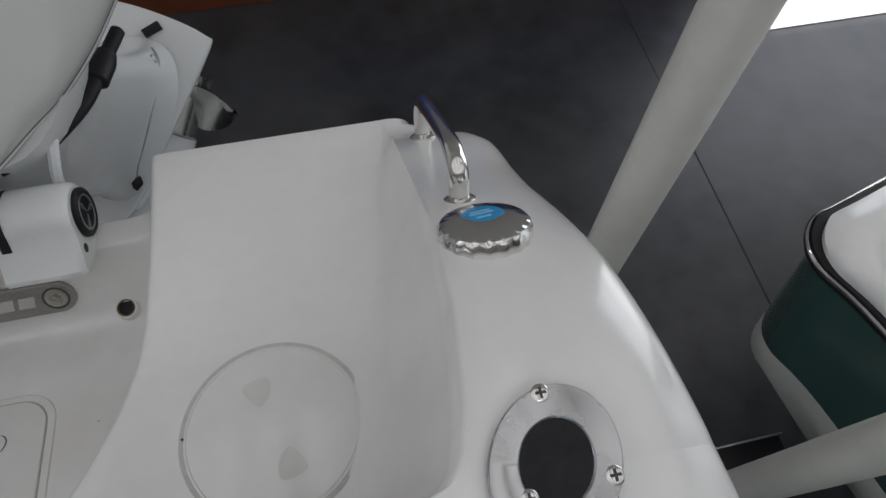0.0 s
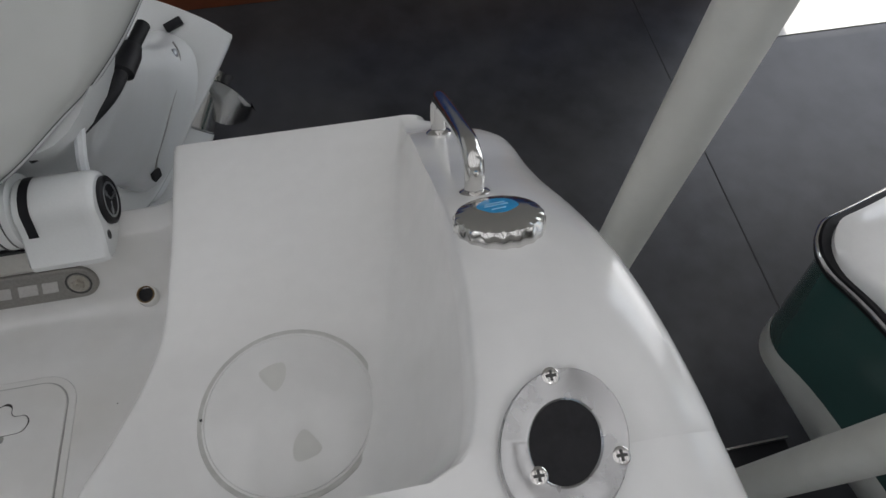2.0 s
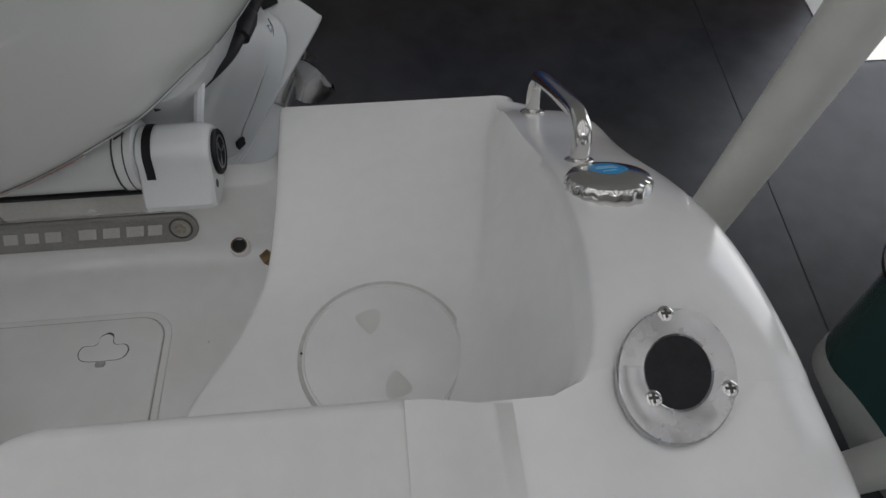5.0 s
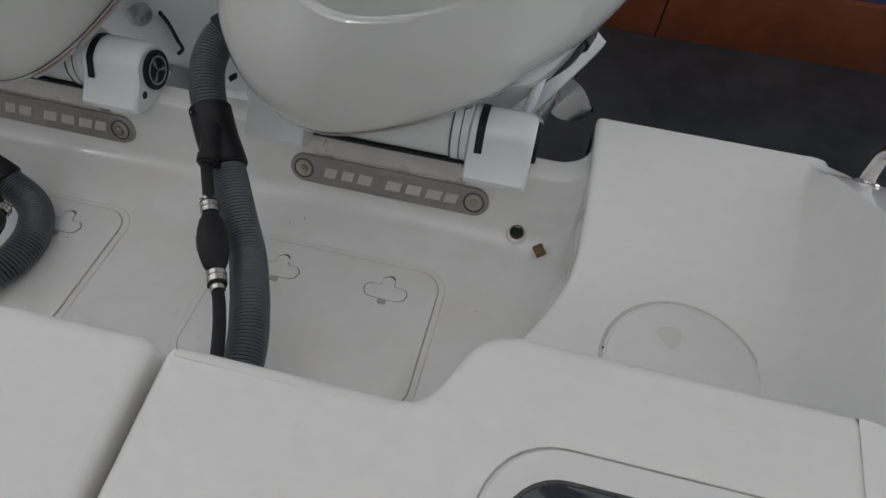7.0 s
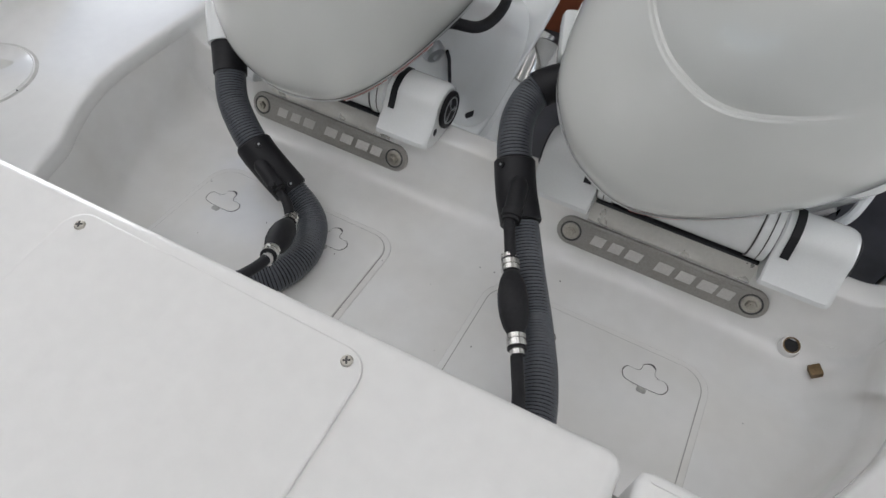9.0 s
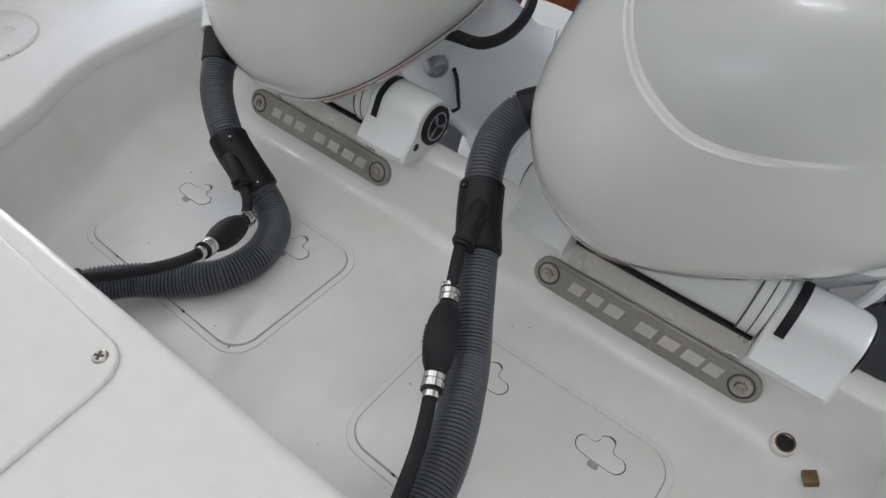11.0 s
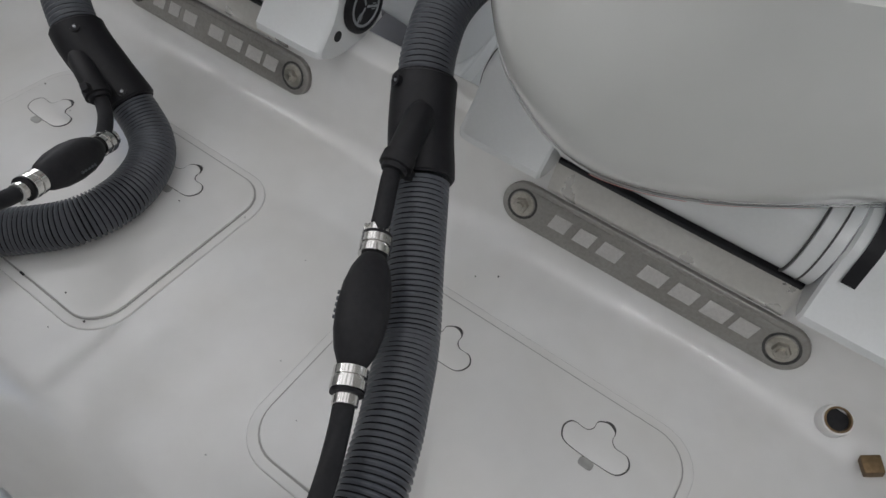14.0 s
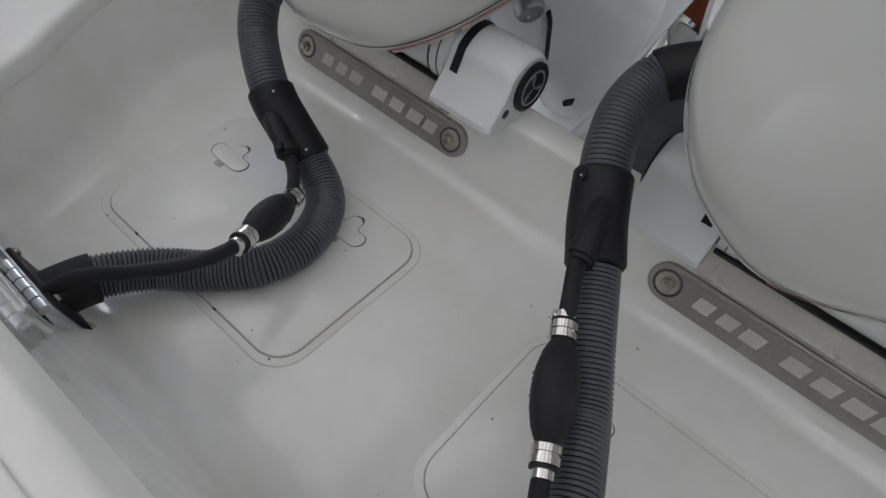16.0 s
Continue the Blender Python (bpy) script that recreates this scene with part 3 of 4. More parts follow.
turned(bm, [(0.0205, 0.0160), (0.012, 0.0175), (0, 0.0179)], pose(0.001, 0.006, 0), 40)
part("sticker", bm, blue_sticker, cap_thing, "round blue sticker")
bm = bmesh.new()
for k, (w, dy) in enumerate(((0.010, 0.009), (0.012, 0.0045), (0.007, -0.003))):
    box(bm, (-w, dy - 0.0008, 0.0174), (w, dy + 0.0008, 0.0184), 0.0002, pose(0, 0.002, 0, 0, 0, 6))
part("print", bm, sticker_print, cap_thing)

handle = thing("grab_handle", (1.094, -0.05, 1.67), "polished stainless grab handle bolted to the quarter", "grab handle")
back = handle.matrix_world.inverted()
h1, h2 = Vector((1.098, 0.053, 1.588)), Vector((1.091, -0.156, 1.748))
up = Vector((0, 0.30, 0.95)).normalized()
pts = [h1, h1 + up * 0.040, h1 + up * 0.056 + (h2 - h1) * 0.045, h1 + up * 0.062 + (h2 - h1) * 0.16, h2 + up * 0.058 - (h2 - h1) * 0.24, h2 + up * 0.050 - (h2 - h1) * 0.09, h2 + up * 0.034 - (h2 - h1) * 0.01, h2]
path = even([back @ p for p in catmull(pts, 10)], 0.004)
bm = bmesh.new()
tube(bm, path, 0.0108, 20)
part("bar", bm, chrome, handle)
for p in (h1, h2):
    bm = bmesh.new()
    nrm = Vector((0, 0.62, 0.78))
    q = axes(back @ (p + nrm * -0.004), Vector((1, 0, 0)), Vector((1, 0, 0)).cross(nrm) * -1, nrm)
    turned(bm, [(0.0185, -0.004), (0.0185, 0.004), (0.016, 0.0065), (0.011, 0.0085)], q, 32)
    part("foot", bm, chrome, handle)

# mounting plates on the inner transom face
FACE_N = Vector((0, -0.857, 0.515))
FACE_V = Vector((0, 0.515, 0.857))


def stadium(half, r, n=14):
    return [(half + r * math.cos(radians(-90 + 180 * k / n)), r * math.sin(radians(-90 + 180 * k / n))) for k in range(n + 1)] + \
           [(-half + r * math.cos(radians(90 + 180 * k / n)), r * math.sin(radians(90 + 180 * k / n))) for k in range(n + 1)]


plate = thing("mounting_plate", axes(Vector((0.353, 0.0, 1.400)) - FACE_N * 0.0070, Vector((1, 0, 0)), FACE_V, FACE_N), "dull grey metal motor mounting plate with raised lettering shapes", "mounting plate", "motor mounting plates")
bm = bmesh.new()
slab(bm, stadium(0.1635, 0.0275), -0.006, 0.0045, 0.0028)
part("rim", bm, brushed, plate)
bm = bmesh.new()
slab(bm, stadium(0.1635, 0.0205), 0.0040, 0.0052, 0.0004)
part("face", bm, brushed, plate)
# plain slanted blocks stand for the maker's word
for x0, w in ((-0.124, 0.030), (-0.090, 0.029), (-0.058, 0.033), (-0.004, 0.035), (0.035, 0.034), (0.073, 0.035), (0.108, 0.030)):
    bm = bmesh.new()
    w -= 0.0035
    slab(bm, [(x0 - 0.0005, -0.0095), (x0 + w - 0.004, -0.0095), (x0 + w + 0.0005, 0.0095), (x0 + 0.004, 0.0095)], 0.0050, 0.0060, 0.0003)
    part("raised_block", bm, letter_grey, plate, "pale raised block")
for x in (-0.1635, 0.1635):
    bm = bmesh.new()
    turned(bm, [(0.0195, 0.0050), (0.0195, 0.0058), (0.0170, 0.0060), (0.0165, 0.0050)], pose(x, 0, 0), 36)
    part("recess_ring", bm, seam_dark, plate)
    bm = bmesh.new()
    turned(bm, [(0.0150, 0.0050), (0.0150, 0.0066), (0.0135, 0.0072), (0.009, 0.0072)], pose(x, 0, 0), 36)
    w = part("washer", bm, steel, plate)
    bm = bmesh.new()
    turned(bm, [(0.0098, 0.0066), (0.0098, 0.0125), (0.0085, 0.0140), (0.0055, 0.0140), (0.0052, 0.0180), (0, 0.0185)], pose(x, 0, 0, 0, 0, 17), 6)
    part("bolt_head", bm, steel, plate)
copy_thing(plate, axes(Vector((-0.353, 0.0, 1.400)) - FACE_N * 0.0070, Vector((1, 0, 0)), FACE_V, FACE_N))

# hatch covers in the well floor
FLOOR_V = Vector((0, 1, -FLOOR_SLOPE)).normalized()
FLOOR_N = Vector((0, FLOOR_SLOPE, 1)).normalized()
CLOVER = [(-0.037, 0.001), (-0.031, 0.012), (-0.016, 0.012), (-0.010, 0.018), (-0.009, 0.027), (0.001, 0.032), (0.011, 0.027), (0.012, 0.018), (0.018, 0.012), (0.032, 0.011), (0.038, 0.000), (0.030, -0.013), (0.010, -0.015), (-0.010, -0.015), (-0.030, -0.012)]


def hatch(x0, x1, y0, y1, latches):
    c = Vector(((x0 + x1) / 2, (y0 + y1) / 2, 0))
    c.z = well_z(c.y)
    m = axes(c, Vector((1, 0, 0)), FLOOR_V, FLOOR_N)
    t = thing("access_hatch", m, "flush white hatch cover with two turn latches in the well floor", "hatch", "well hatches")
    w, d = (x1 - x0) / 2, (y1 - y0) / 2
    bm = bmesh.new()
    slab(bm, rounded(-w, -d, w, d, 0.050, 8), -0.004, 0.0022, 0.0018)
    part("frame", bm, well_white, t)
    bm = bmesh.new()
    slab(bm, rounded(-w + 0.0105, -d + 0.0105, w - 0.0105, d - 0.0105, 0.042, 8), 0.0015, 0.0026, 0.0002)
    part("gasket", bm, groove_grey, t)
    bm = bmesh.new()
    slab(bm, rounded(-w + 0.0122, -d + 0.0122, w - 0.0122, d - 0.0122, 0.041, 8), 0.0016, 0.0052, 0.0016)
    part("cover", bm, well_white, t)
    for x, y in latches:
        l = m.inverted() @ Vector((x, y, well_z(y)))
        o = [tuple(p[:2]) for p in catmull([(a, b, 0) for a, b in CLOVER], 4, True)]
        bm = bmesh.new()
        slab(bm, [(l.x + a * 1.045, l.y + b * 1.05 + 0.0002) for a, b in o], 0.0050, 0.0057, 0)
        g = part("latch", bm, seam_dark, t, "clover-shaped turn latch")
        bm = bmesh.new()
        slab(bm, [(l.x + a, l.y + b) for a, b in o], 0.0052, 0.0064, 0.0006)
        part("latch_plate", bm, well_white, g)
        bm = bmesh.new()
        turned(bm, [(0.0092, 0.0056), (0.0088, 0.0060), (0, 0.0060)], pose(l.x + 0.003, l.y + 0.0262, 0), 18)
        part("finger_hole", bm, seam_dark, g)
        bm = bmesh.new()
        slab(bm, rounded(l.x - 0.008, l.y - 0.026, l.x + 0.008, l.y - 0.0155, 0.004, 4), 0.0050, 0.0058, 0.0004)
        part("catch", bm, groove_grey, g)
    for k in range(3):
        bm = bmesh.new()
        box(bm, (-w * 0.5 + k * w * 0.42, -d + 0.0100, 0.0022), (-w * 0.5 + k * w * 0.42 + 0.006, -d + 0.0126, 0.0050), 0.0006)
        part("hinge_gap", bm, plastic, t)
    return t


hatch(0.095, 0.505, -0.416, -0.124, ((0.208, -0.200), (0.404, -0.197)))
hatch(-0.522, -0.095, -0.428, -0.138, ((-0.447, -0.233), (-0.212, -0.208)))

# drain outlet, plug and stray fixings in the well
drain = thing("drain_outlet", axes(Vector((0.604, -0.016, 1.356)), Vector((1, 0, 0)), Vector((0, 0.96, 0.28)).normalized(), Vector((0, -0.28, 0.96)).normalized()), "round bronze drain outlet in the well corner", "drain")
bm = bmesh.new()
turned(bm, [(0.0225, -0.034), (0.0195, -0.020), (0.0178, -0.002), (0.0160, 0.0045), (0.0135, 0.0045), (0.0130, -0.004), (0, -0.004)], None, 28)
part("boss", bm, well_white, drain)
bm = bmesh.new()
turned(bm, [(0.0142, -0.002), (0.0140, 0.0062), (0.0122, 0.0062), (0.0118, 0.0010), (0.0, 0.0008)], None, 28)
part("ring", bm, brass, drain)
bm = bmesh.new()
turned(bm, [(0.0117, 0.0014), (0.0, 0.0016)], None, 24)
part("bore_dark", bm, rubber, drain)
plug = thing("drain_plug", axes(Vector((0.651, -0.040, 1.352)), Vector((0.80, 0.5, 0.33)).normalized(), Vector((-0.50, 0.86, -0.09)).normalized(), Vector((-0.33, -0.09, 0.94)).normalized()), "square tarnished brass drain plug head", "drain plug")
bm = bmesh.new()
box(bm, (-0.0095, -0.0095, -0.03), (0.0095, 0.0095, 0.006), 0.0012)
part("head", bm, brass, plug)
bm = bmesh.new()
turned(bm, [(0.016, -0.03), (0.0155, -0.016), (0.0148, -0.0145), (0, -0.014)], None, 20)
part("collar", bm, well_white, plug)

# ---- outboard motors ----
def outboard(PIVOT, spin, shift, turn, label):
    th, ln = radians(24), radians(-12)
    cu = Vector((math.cos(ln), 0, math.sin(ln)))
    cn = Vector((0, -math.sin(th), math.cos(th)))
    cn = (cn - cu * cn.dot(cu)).normalized()
    COWL = axes(PIVOT, cu, cn.cross(cu), cn) @ Matrix.Translation((shift[0], shift[1] + 0.15, 0)) @ Matrix.Rotation(radians(spin), 4, "Z") @ Matrix.Translation((0, -0.15, 0))
    tilt, steer = radians(37), radians(turn)
    LEG = axes(PIVOT, Vector((1, 0, 0)), Vector((0, math.cos(tilt), math.sin(tilt))), Vector((0, -math.sin(tilt), math.cos(tilt)))) @ Matrix.Rotation(-steer, 4, "Z") @ Matrix.Translation((0.045, 0, 0))
    NOSE = [(-0.303, 0.122), (-0.287, 0.040), (-0.258, -0.018), (-0.209, -0.067), (-0.155, -0.092), (-0.110, -0.100), (-0.064, -0.092), (-0.012, -0.070), (0.038, -0.040), (0.087, -0.005), (0.150, 0.047),
            (0.210, 0.118), (0.253, 0.170), (0.302, 0.256), (0.345, 0.370), (0.360, 0.480), (0.320, 0.590), (0.200, 0.655), (0.030, 0.660), (-0.140, 0.600), (-0.250, 0.480), (-0.300, 0.340), (-0.308, 0.220)]
    outline = [tuple(p[:2]) for p in catmull([(x, y, 0) for x, y in NOSE], 5, True)]
    CENTRE = (0.01, 0.27)


    def ring(w, s, dv=0.0, m=COWL, du=0.0):
        return [m @ Vector((CENTRE[0] + (x - CENTRE[0]) * s + du, CENTRE[1] + (y - CENTRE[1]) * s + dv, w)) for x, y in outline]


    motor = thing("outboard_motor", (PIVOT.x, PIVOT.y, PIVOT.z), label, "outboard motor", "twin outboard motors")
    MB = motor.matrix_world.inverted()


    def motor_part(name, bm, mat, label="", parent=None, angle=40):
        bmesh.ops.transform(bm, matrix=MB, verts=bm.verts)
        return part(name, bm, mat, parent or motor, label, angle)


    bm = bmesh.new()
    rows = [ring(w, s, dv) for w, s, dv in ((0.122, 0.985, 0), (0.1225, 0.997, 0), (0.126, 1.0, 0), (0.145, 1.001, 0), (0.165, 0.996, 0.003), (0.185, 0.984, 0.008), (0.205, 0.966, 0.014), (0.228, 0.940, 0.021), (0.250, 0.910, 0.028), (0.270, 0.880, 0.034), (0.288, 0.850, 0.0395), (0.298, 0.832, 0.042))]
    # the crease round the front fades out along the flank
    n = len(outline)
    fade = [max(0.0, min(1.0, (46 - i) / 12)) if i < 60 else max(0.0, min(1.0, (i - 84) / 14)) for i in range(n)]
    for (w, s, dv), (w2, s2, dv2) in (((0.3020, 0.825, 0.0430), (0.3020, 0.824, 0.0432)), ((0.3030, 0.819, 0.0440), (0.3045, 0.819, 0.0440)), ((0.3010, 0.809, 0.0450), (0.3065, 0.815, 0.0445)), ((0.3020, 0.802, 0.0460), (0.3085, 0.810, 0.0455))):
        a, b = ring(w, s, dv), ring(w2, s2, dv2)
        rows.append([q.lerp(p, f) for p, q, f in zip(a, b, fade)])
    rows += [ring(w, s, dv) for w, s, dv in ((0.316, 0.792, 0.048), (0.345, 0.757, 0.055), (0.375, 0.705, 0.063), (0.402, 0.630, 0.069), (0.422, 0.53, 0.075), (0.436, 0.39, 0.08), (0.442, 0.2, 0.08), (0.443, 0.05, 0.08))]
    vs = grid(bm, rows, closed=True)
    cap(bm, vs[-1]), cap(bm, vs[0])
    cowl = motor_part("cowl", bm, cowl_white, "glossy white rounded top cowl", angle=28)
    bm = bmesh.new()
    rows = [ring(0.1175, 0.990), ring(0.1175, 0.9965), ring(0.1222, 0.9965), ring(0.1222, 0.990)]
    grid(bm, rows, closed=True)
    motor_part("cowl_seal", bm, seam_dark, parent=cowl)
    bm = bmesh.new()
    rows = [ring(w, s, dv) for w, s, dv in ((0.1178, 0.985, 0), (0.1174, 0.9955, 0), (0.112, 0.998, 0), (0.095, 0.988, 0.003), (0.075, 0.960, 0.012), (0.055, 0.91, 0.03), (0.03, 0.82, 0.055), (0.0, 0.68, 0.08), (-0.02, 0.5, 0.09), (-0.025, 0.2, 0.09))]
    vs = grid(bm, rows, closed=True)
    cap(bm, vs[0]), cap(bm, vs[-1])
    pan = motor_part("lower_pan", bm, motor_white, "white lower motor pan", angle=55)


    def ribbon(i0, i1, w0, w1, s0, s1):
        bm = bmesh.new()
        a, b = ring(w0, s0), ring(w1, s1)
        n = len(outline)
        grid(bm, [[a[i % n] for i in range(i0, i1 + 1)], [b[i % n] for i in range(i0, i1 + 1)]])
        return bm


    motor_part("warning_label", ribbon(27, 35, 0.1135, 0.0945, 1.0000, 0.9902), label_white, "white label with thin red stripe", pan)
    motor_part("label_stripe", ribbon(27, 35, 0.1138, 0.1100, 1.0015, 1.0008), red_ink, "red stripe", pan)
    motor_part("label_text", ribbon(28, 34, 0.1060, 0.1035, 0.9985, 0.9970), grey_ink, "", pan)
    motor_part("warning_label", ribbon(36, 44, 0.1135, 0.0945, 1.0000, 0.9902), label_white, "white label with thin red stripe", pan)
    motor_part("label_stripe", ribbon(36, 44, 0.1138, 0.1100, 1.0015, 1.0008), red_ink, "red stripe", pan)
    motor_part("label_text", ribbon(37, 43, 0.1060, 0.1035, 0.9985, 0.9970), grey_ink, "", pan)
    motor_part("drain_slot", ribbon(47, 48, 0.1120, 0.1000, 1.0020, 0.9990), plastic, "dark drain slot", pan)

    # clamp brackets over the transom
    for side in (1, -1):
        bm = bmesh.new()
        prof = [(-0.088, -0.034), (-0.087, -0.024), (-0.055, 0.003), (-0.043, 0.020)]
        prof += [(-0.004 + 0.050 * math.cos(radians(a)), -0.006 + 0.050 * math.sin(radians(a))) for a in range(135, -31, -15)]
        prof += [(0.040, -0.050), (-0.006, -0.056), (-0.040, -0.054), (-0.070, -0.046)]
        rows = []
        for x, s in ((0.142, 0.95), (0.145, 1.0), (0.232, 1.0), (0.241, 0.985), (0.247, 0.955), (0.250, 0.91)):
            rows.append([PIVOT + Vector((x * side, -0.02 + (y + 0.02) * s, -0.04 + (z + 0.04) * s)) for y, z in prof])
        vs = grid(bm, rows, closed=True)
        cap(bm, vs[0]), cap(bm, vs[-1])
        clamp = motor_part("clamp_bracket", bm, motor_white, "white cast clamp bracket", angle=35)
        bm = bmesh.new()
        strip = [(-0.004 + 0.0517 * math.cos(radians(a)), -0.006 + 0.0517 * math.sin(radians(a))) for a in range(50, 134, 6)]
        strip += [(-0.0442, 0.0222), (-0.0502, 0.0132), (-0.0560, 0.0052)]
        rows = []
        for x in (0.1540, 0.1675):
            rows.append([PIVOT + Vector((x * side, y, z)) for y, z in strip])
        grid(bm, rows)
        motor_part("slot", bm, plastic, "curved black slot", clamp)
        q = PIVOT + Vector((0.251 * side, 0.001, -0.008))
        m = axes(q, Vector((0, 1, 0)), Vector((0, 0, 1)) * side, Vector((side, 0, 0)))
        bm = bmesh.new()
        turned(bm, [(0.036, -0.004), (0.036, 0.004), (0.033, 0.0065), (0.030, 0.0068), (0.029, 0.0054), (0, 0.0054)], m, 40)
        motor_part("end_cap", bm, plastic, "round black end cap", clamp)
        bm = bmesh.new()
        turned(bm, [(0.0270, 0.0050), (0.0265, 0.0060), (0.0235, 0.0060), (0.0230, 0.0050)], m, 40)
        for a in (90, 210, 330):
            box(bm, (-0.0016, 0.002, 0.0048), (0.0016, 0.0245, 0.0058), 0.0003, m @ Matrix.Rotation(radians(a - 90), 4, "Z"))
            box(bm, (-0.0042, 0.012, 0.0048), (-0.0030, 0.020, 0.0056), 0.0002, m @ Matrix.Rotation(radians(a - 90), 4, "Z"))
            box(bm, (0.0030, 0.012, 0.0048), (0.0042, 0.020, 0.0056), 0.0002, m @ Matrix.Rotation(radians(a - 90), 4, "Z"))
        motor_part("emblem", bm, zinc, "round pale emblem shape", clamp)
        bm = bmesh.new()
        turned(bm, [(0.0070, 0.000), (0.0070, 0.0012), (0, 0.001)], axes(PIVOT + Vector((0.2492 * side, -0.050, -0.022)), Vector((0, 1, 0)), Vector((0, 0, 1)) * side, Vector((side, 0, 0))), 18)
        motor_part("bolt_hole", bm, plastic, "", clamp)

    # swivel tube and saddle between the clamps
    bm = bmesh.new()
    turned(bm, [(0.050, -0.141), (0.0545, -0.139), (0.0545, -0.114), (0.052, -0.112), (0.052, 0.112), (0.0545, 0.114), (0.0545, 0.139), (0.050, 0.141)], axes(PIVOT + Vector((0, 0, -0.004)), Vector((0, 1, 0)), Vector((0, 0, 1)), Vector((1, 0, 0))), 32)
    swivel = motor_part("swivel_tube", bm, motor_white)
    for x in (0.112, 0.128, -0.112, -0.128):
        bm = bmesh.new()
        turned(bm, [(0.0520, -0.0009), (0.0553, -0.0009), (0.0553, 0.0009), (0.0520, 0.0009)], axes(PIVOT + Vector((x, 0, -0.004)), Vector((0, 1, 0)), Vector((0, 0, 1)), Vector((1, 0, 0))), 32)
        motor_part("seam_ring", bm, seam_dark, "", swivel)
    bm = bmesh.new()
    sheet = catmull([(0, y, z) for y, z in ((0.0215, 1.4220), (0.0290, 1.4430), (0.0370, 1.4590), (0.0460, 1.4660), (0.0600, 1.4675), (0.10, 1.4675))], 4)
    top_rows = [[Vector((PIVOT.x + x, p.y - 0.002, p.z + 0.0070)) for p in sheet] for x in (-0.1435, -0.1425, 0.1425, 0.1435)]
    grid(bm, top_rows)
    low = [[p + Vector((0, 0.002, -0.006)) for p in r] for r in top_rows]
    grid(bm, low)
    grid(bm, [[r[0] for r in top_rows], [r[0] for r in low]])
    motor_part("saddle", bm, saddle_metal, "dull worn metal saddle over the transom")
    bm = bmesh.new()
    box(bm, (-0.1395, -0.046, -0.046), (0.1395, 0.03, -0.039), 0.001, Matrix.Translation(PIVOT))
    motor_part("saddle_gap", bm, plastic, "black strip in the gap under the swivel")


    def oval(cx, cy, a, b, w, n=28, p=2.6):
        out = []
        for k in range(n):
            t = 2 * math.pi * k / n
            c, s = math.cos(t), math.sin(t)
            out.append(LEG @ Vector((cx + a * math.copysign(abs(c) ** (2 / p), c), cy + b * math.copysign(abs(s) ** (2 / p), s), w)))
        return out


    bm = bmesh.new()
    rows = [oval(0, cy, a, b, w) for cy, a, b, w in ((0.27, 0.13, 0.14, 0.04), (0.26, 0.13, 0.15, -0.03), (0.23, 0.11, 0.16, -0.10), (0.19, 0.092, 0.165, -0.22), (0.20, 0.082, 0.16, -0.38), (0.21, 0.082, 0.165, -0.52), (0.215, 0.085, 0.18, -0.62), (0.22, 0.10, 0.20, -0.685))]
    vs = grid(bm, rows, closed=True)
    cap(bm, vs[0]), cap(bm, vs[-1])
    leg = motor_part("mid_section", bm, motor_white, "smooth white leg housing", angle=50)
    bm = bmesh.new()
    slab(bm, [tuple(p[:2]) for p in catmull([(-0.128, 0.44, 0), (-0.11, 0.475, 0), (0.0, 0.485, 0), (0.11, 0.475, 0), (0.130, 0.44, 0), (0.098, 0.2, 0), (0.078, 0.05, 0), (0.045, -0.04, 0), (0, -0.06, 0), (-0.045, -0.04, 0), (-0.078, 0.05, 0), (-0.098, 0.2, 0)], 4, True)],
         -0.708, -0.690, 0.006, LEG)
    motor_part("cavitation_plate", bm, motor_white, "flat white plate above the propeller")
    bm = bmesh.new()
    turned(bm, [(0.0, -0.16), (0.035, -0.13), (0.058, -0.06), (0.068, 0.03), (0.068, 0.16), (0.063, 0.245)], LEG @ axes(Vector((0.07, -0.03, -0.845)), Vector((1, 0, 0)), Vector((0, 0, -1)), Vector((0, 1, 0))), 32)
    rows = [oval(dx, 0.14, a, 0.15, w, 24) for dx, a, w in ((0.0, 0.045, -0.70), (0.05, 0.038, -0.80), (0.07, 0.03, -0.87))]
    vs = grid(bm, rows, closed=True)
    rows = [oval(0.07, cy, a, b, w, 20, 2) for cy, a, b, w in ((0.12, 0.02, 0.12, -0.93), (0.13, 0.012, 0.10, -1.03), (0.15, 0.006, 0.06, -1.10))]
    vs = grid(bm, rows, closed=True)
    cap(bm, vs[-1])
    motor_part("gearcase", bm, motor_white, "white bullet-shaped gearcase and skeg")
    bm = bmesh.new()
    HUB = LEG @ axes(Vector((0.07, 0.217, -0.845)), Vector((1, 0, 0)), Vector((0, 0, -1)), Vector((0, 1, 0)))
    turned(bm, [(0.058, 0.0), (0.062, 0.004), (0.060, 0.08), (0.062, 0.15), (0.066, 0.165), (0.060, 0.165), (0.055, 0.10), (0, 0.09)], HUB, 32)
    propeller = motor_part("propeller", bm, chrome, "polished stainless propeller")
    for k in range(3):
        bm = bmesh.new()
        rows = []
        for i in range(9):
            r = 0.055 + 0.112 * i / 8
            chord = 0.065 + 0.075 * math.sin(math.pi * min(1, (i + 1.5) / 9.5)) - 0.10 * max(0, (i - 6) / 2) ** 2
            row = []
            for j in range(9):
                u = (j / 8 - 0.5) * chord
                pitch = radians(52 - 22 * i / 8)
                a = -u * math.cos(pitch) / max(r, 0.05) + 0.25 * i / 8
                row.append((r * math.cos(a), r * math.sin(a), 0.075 + u * math.sin(pitch) + 0.03 * i / 8))
            rows.append(row)
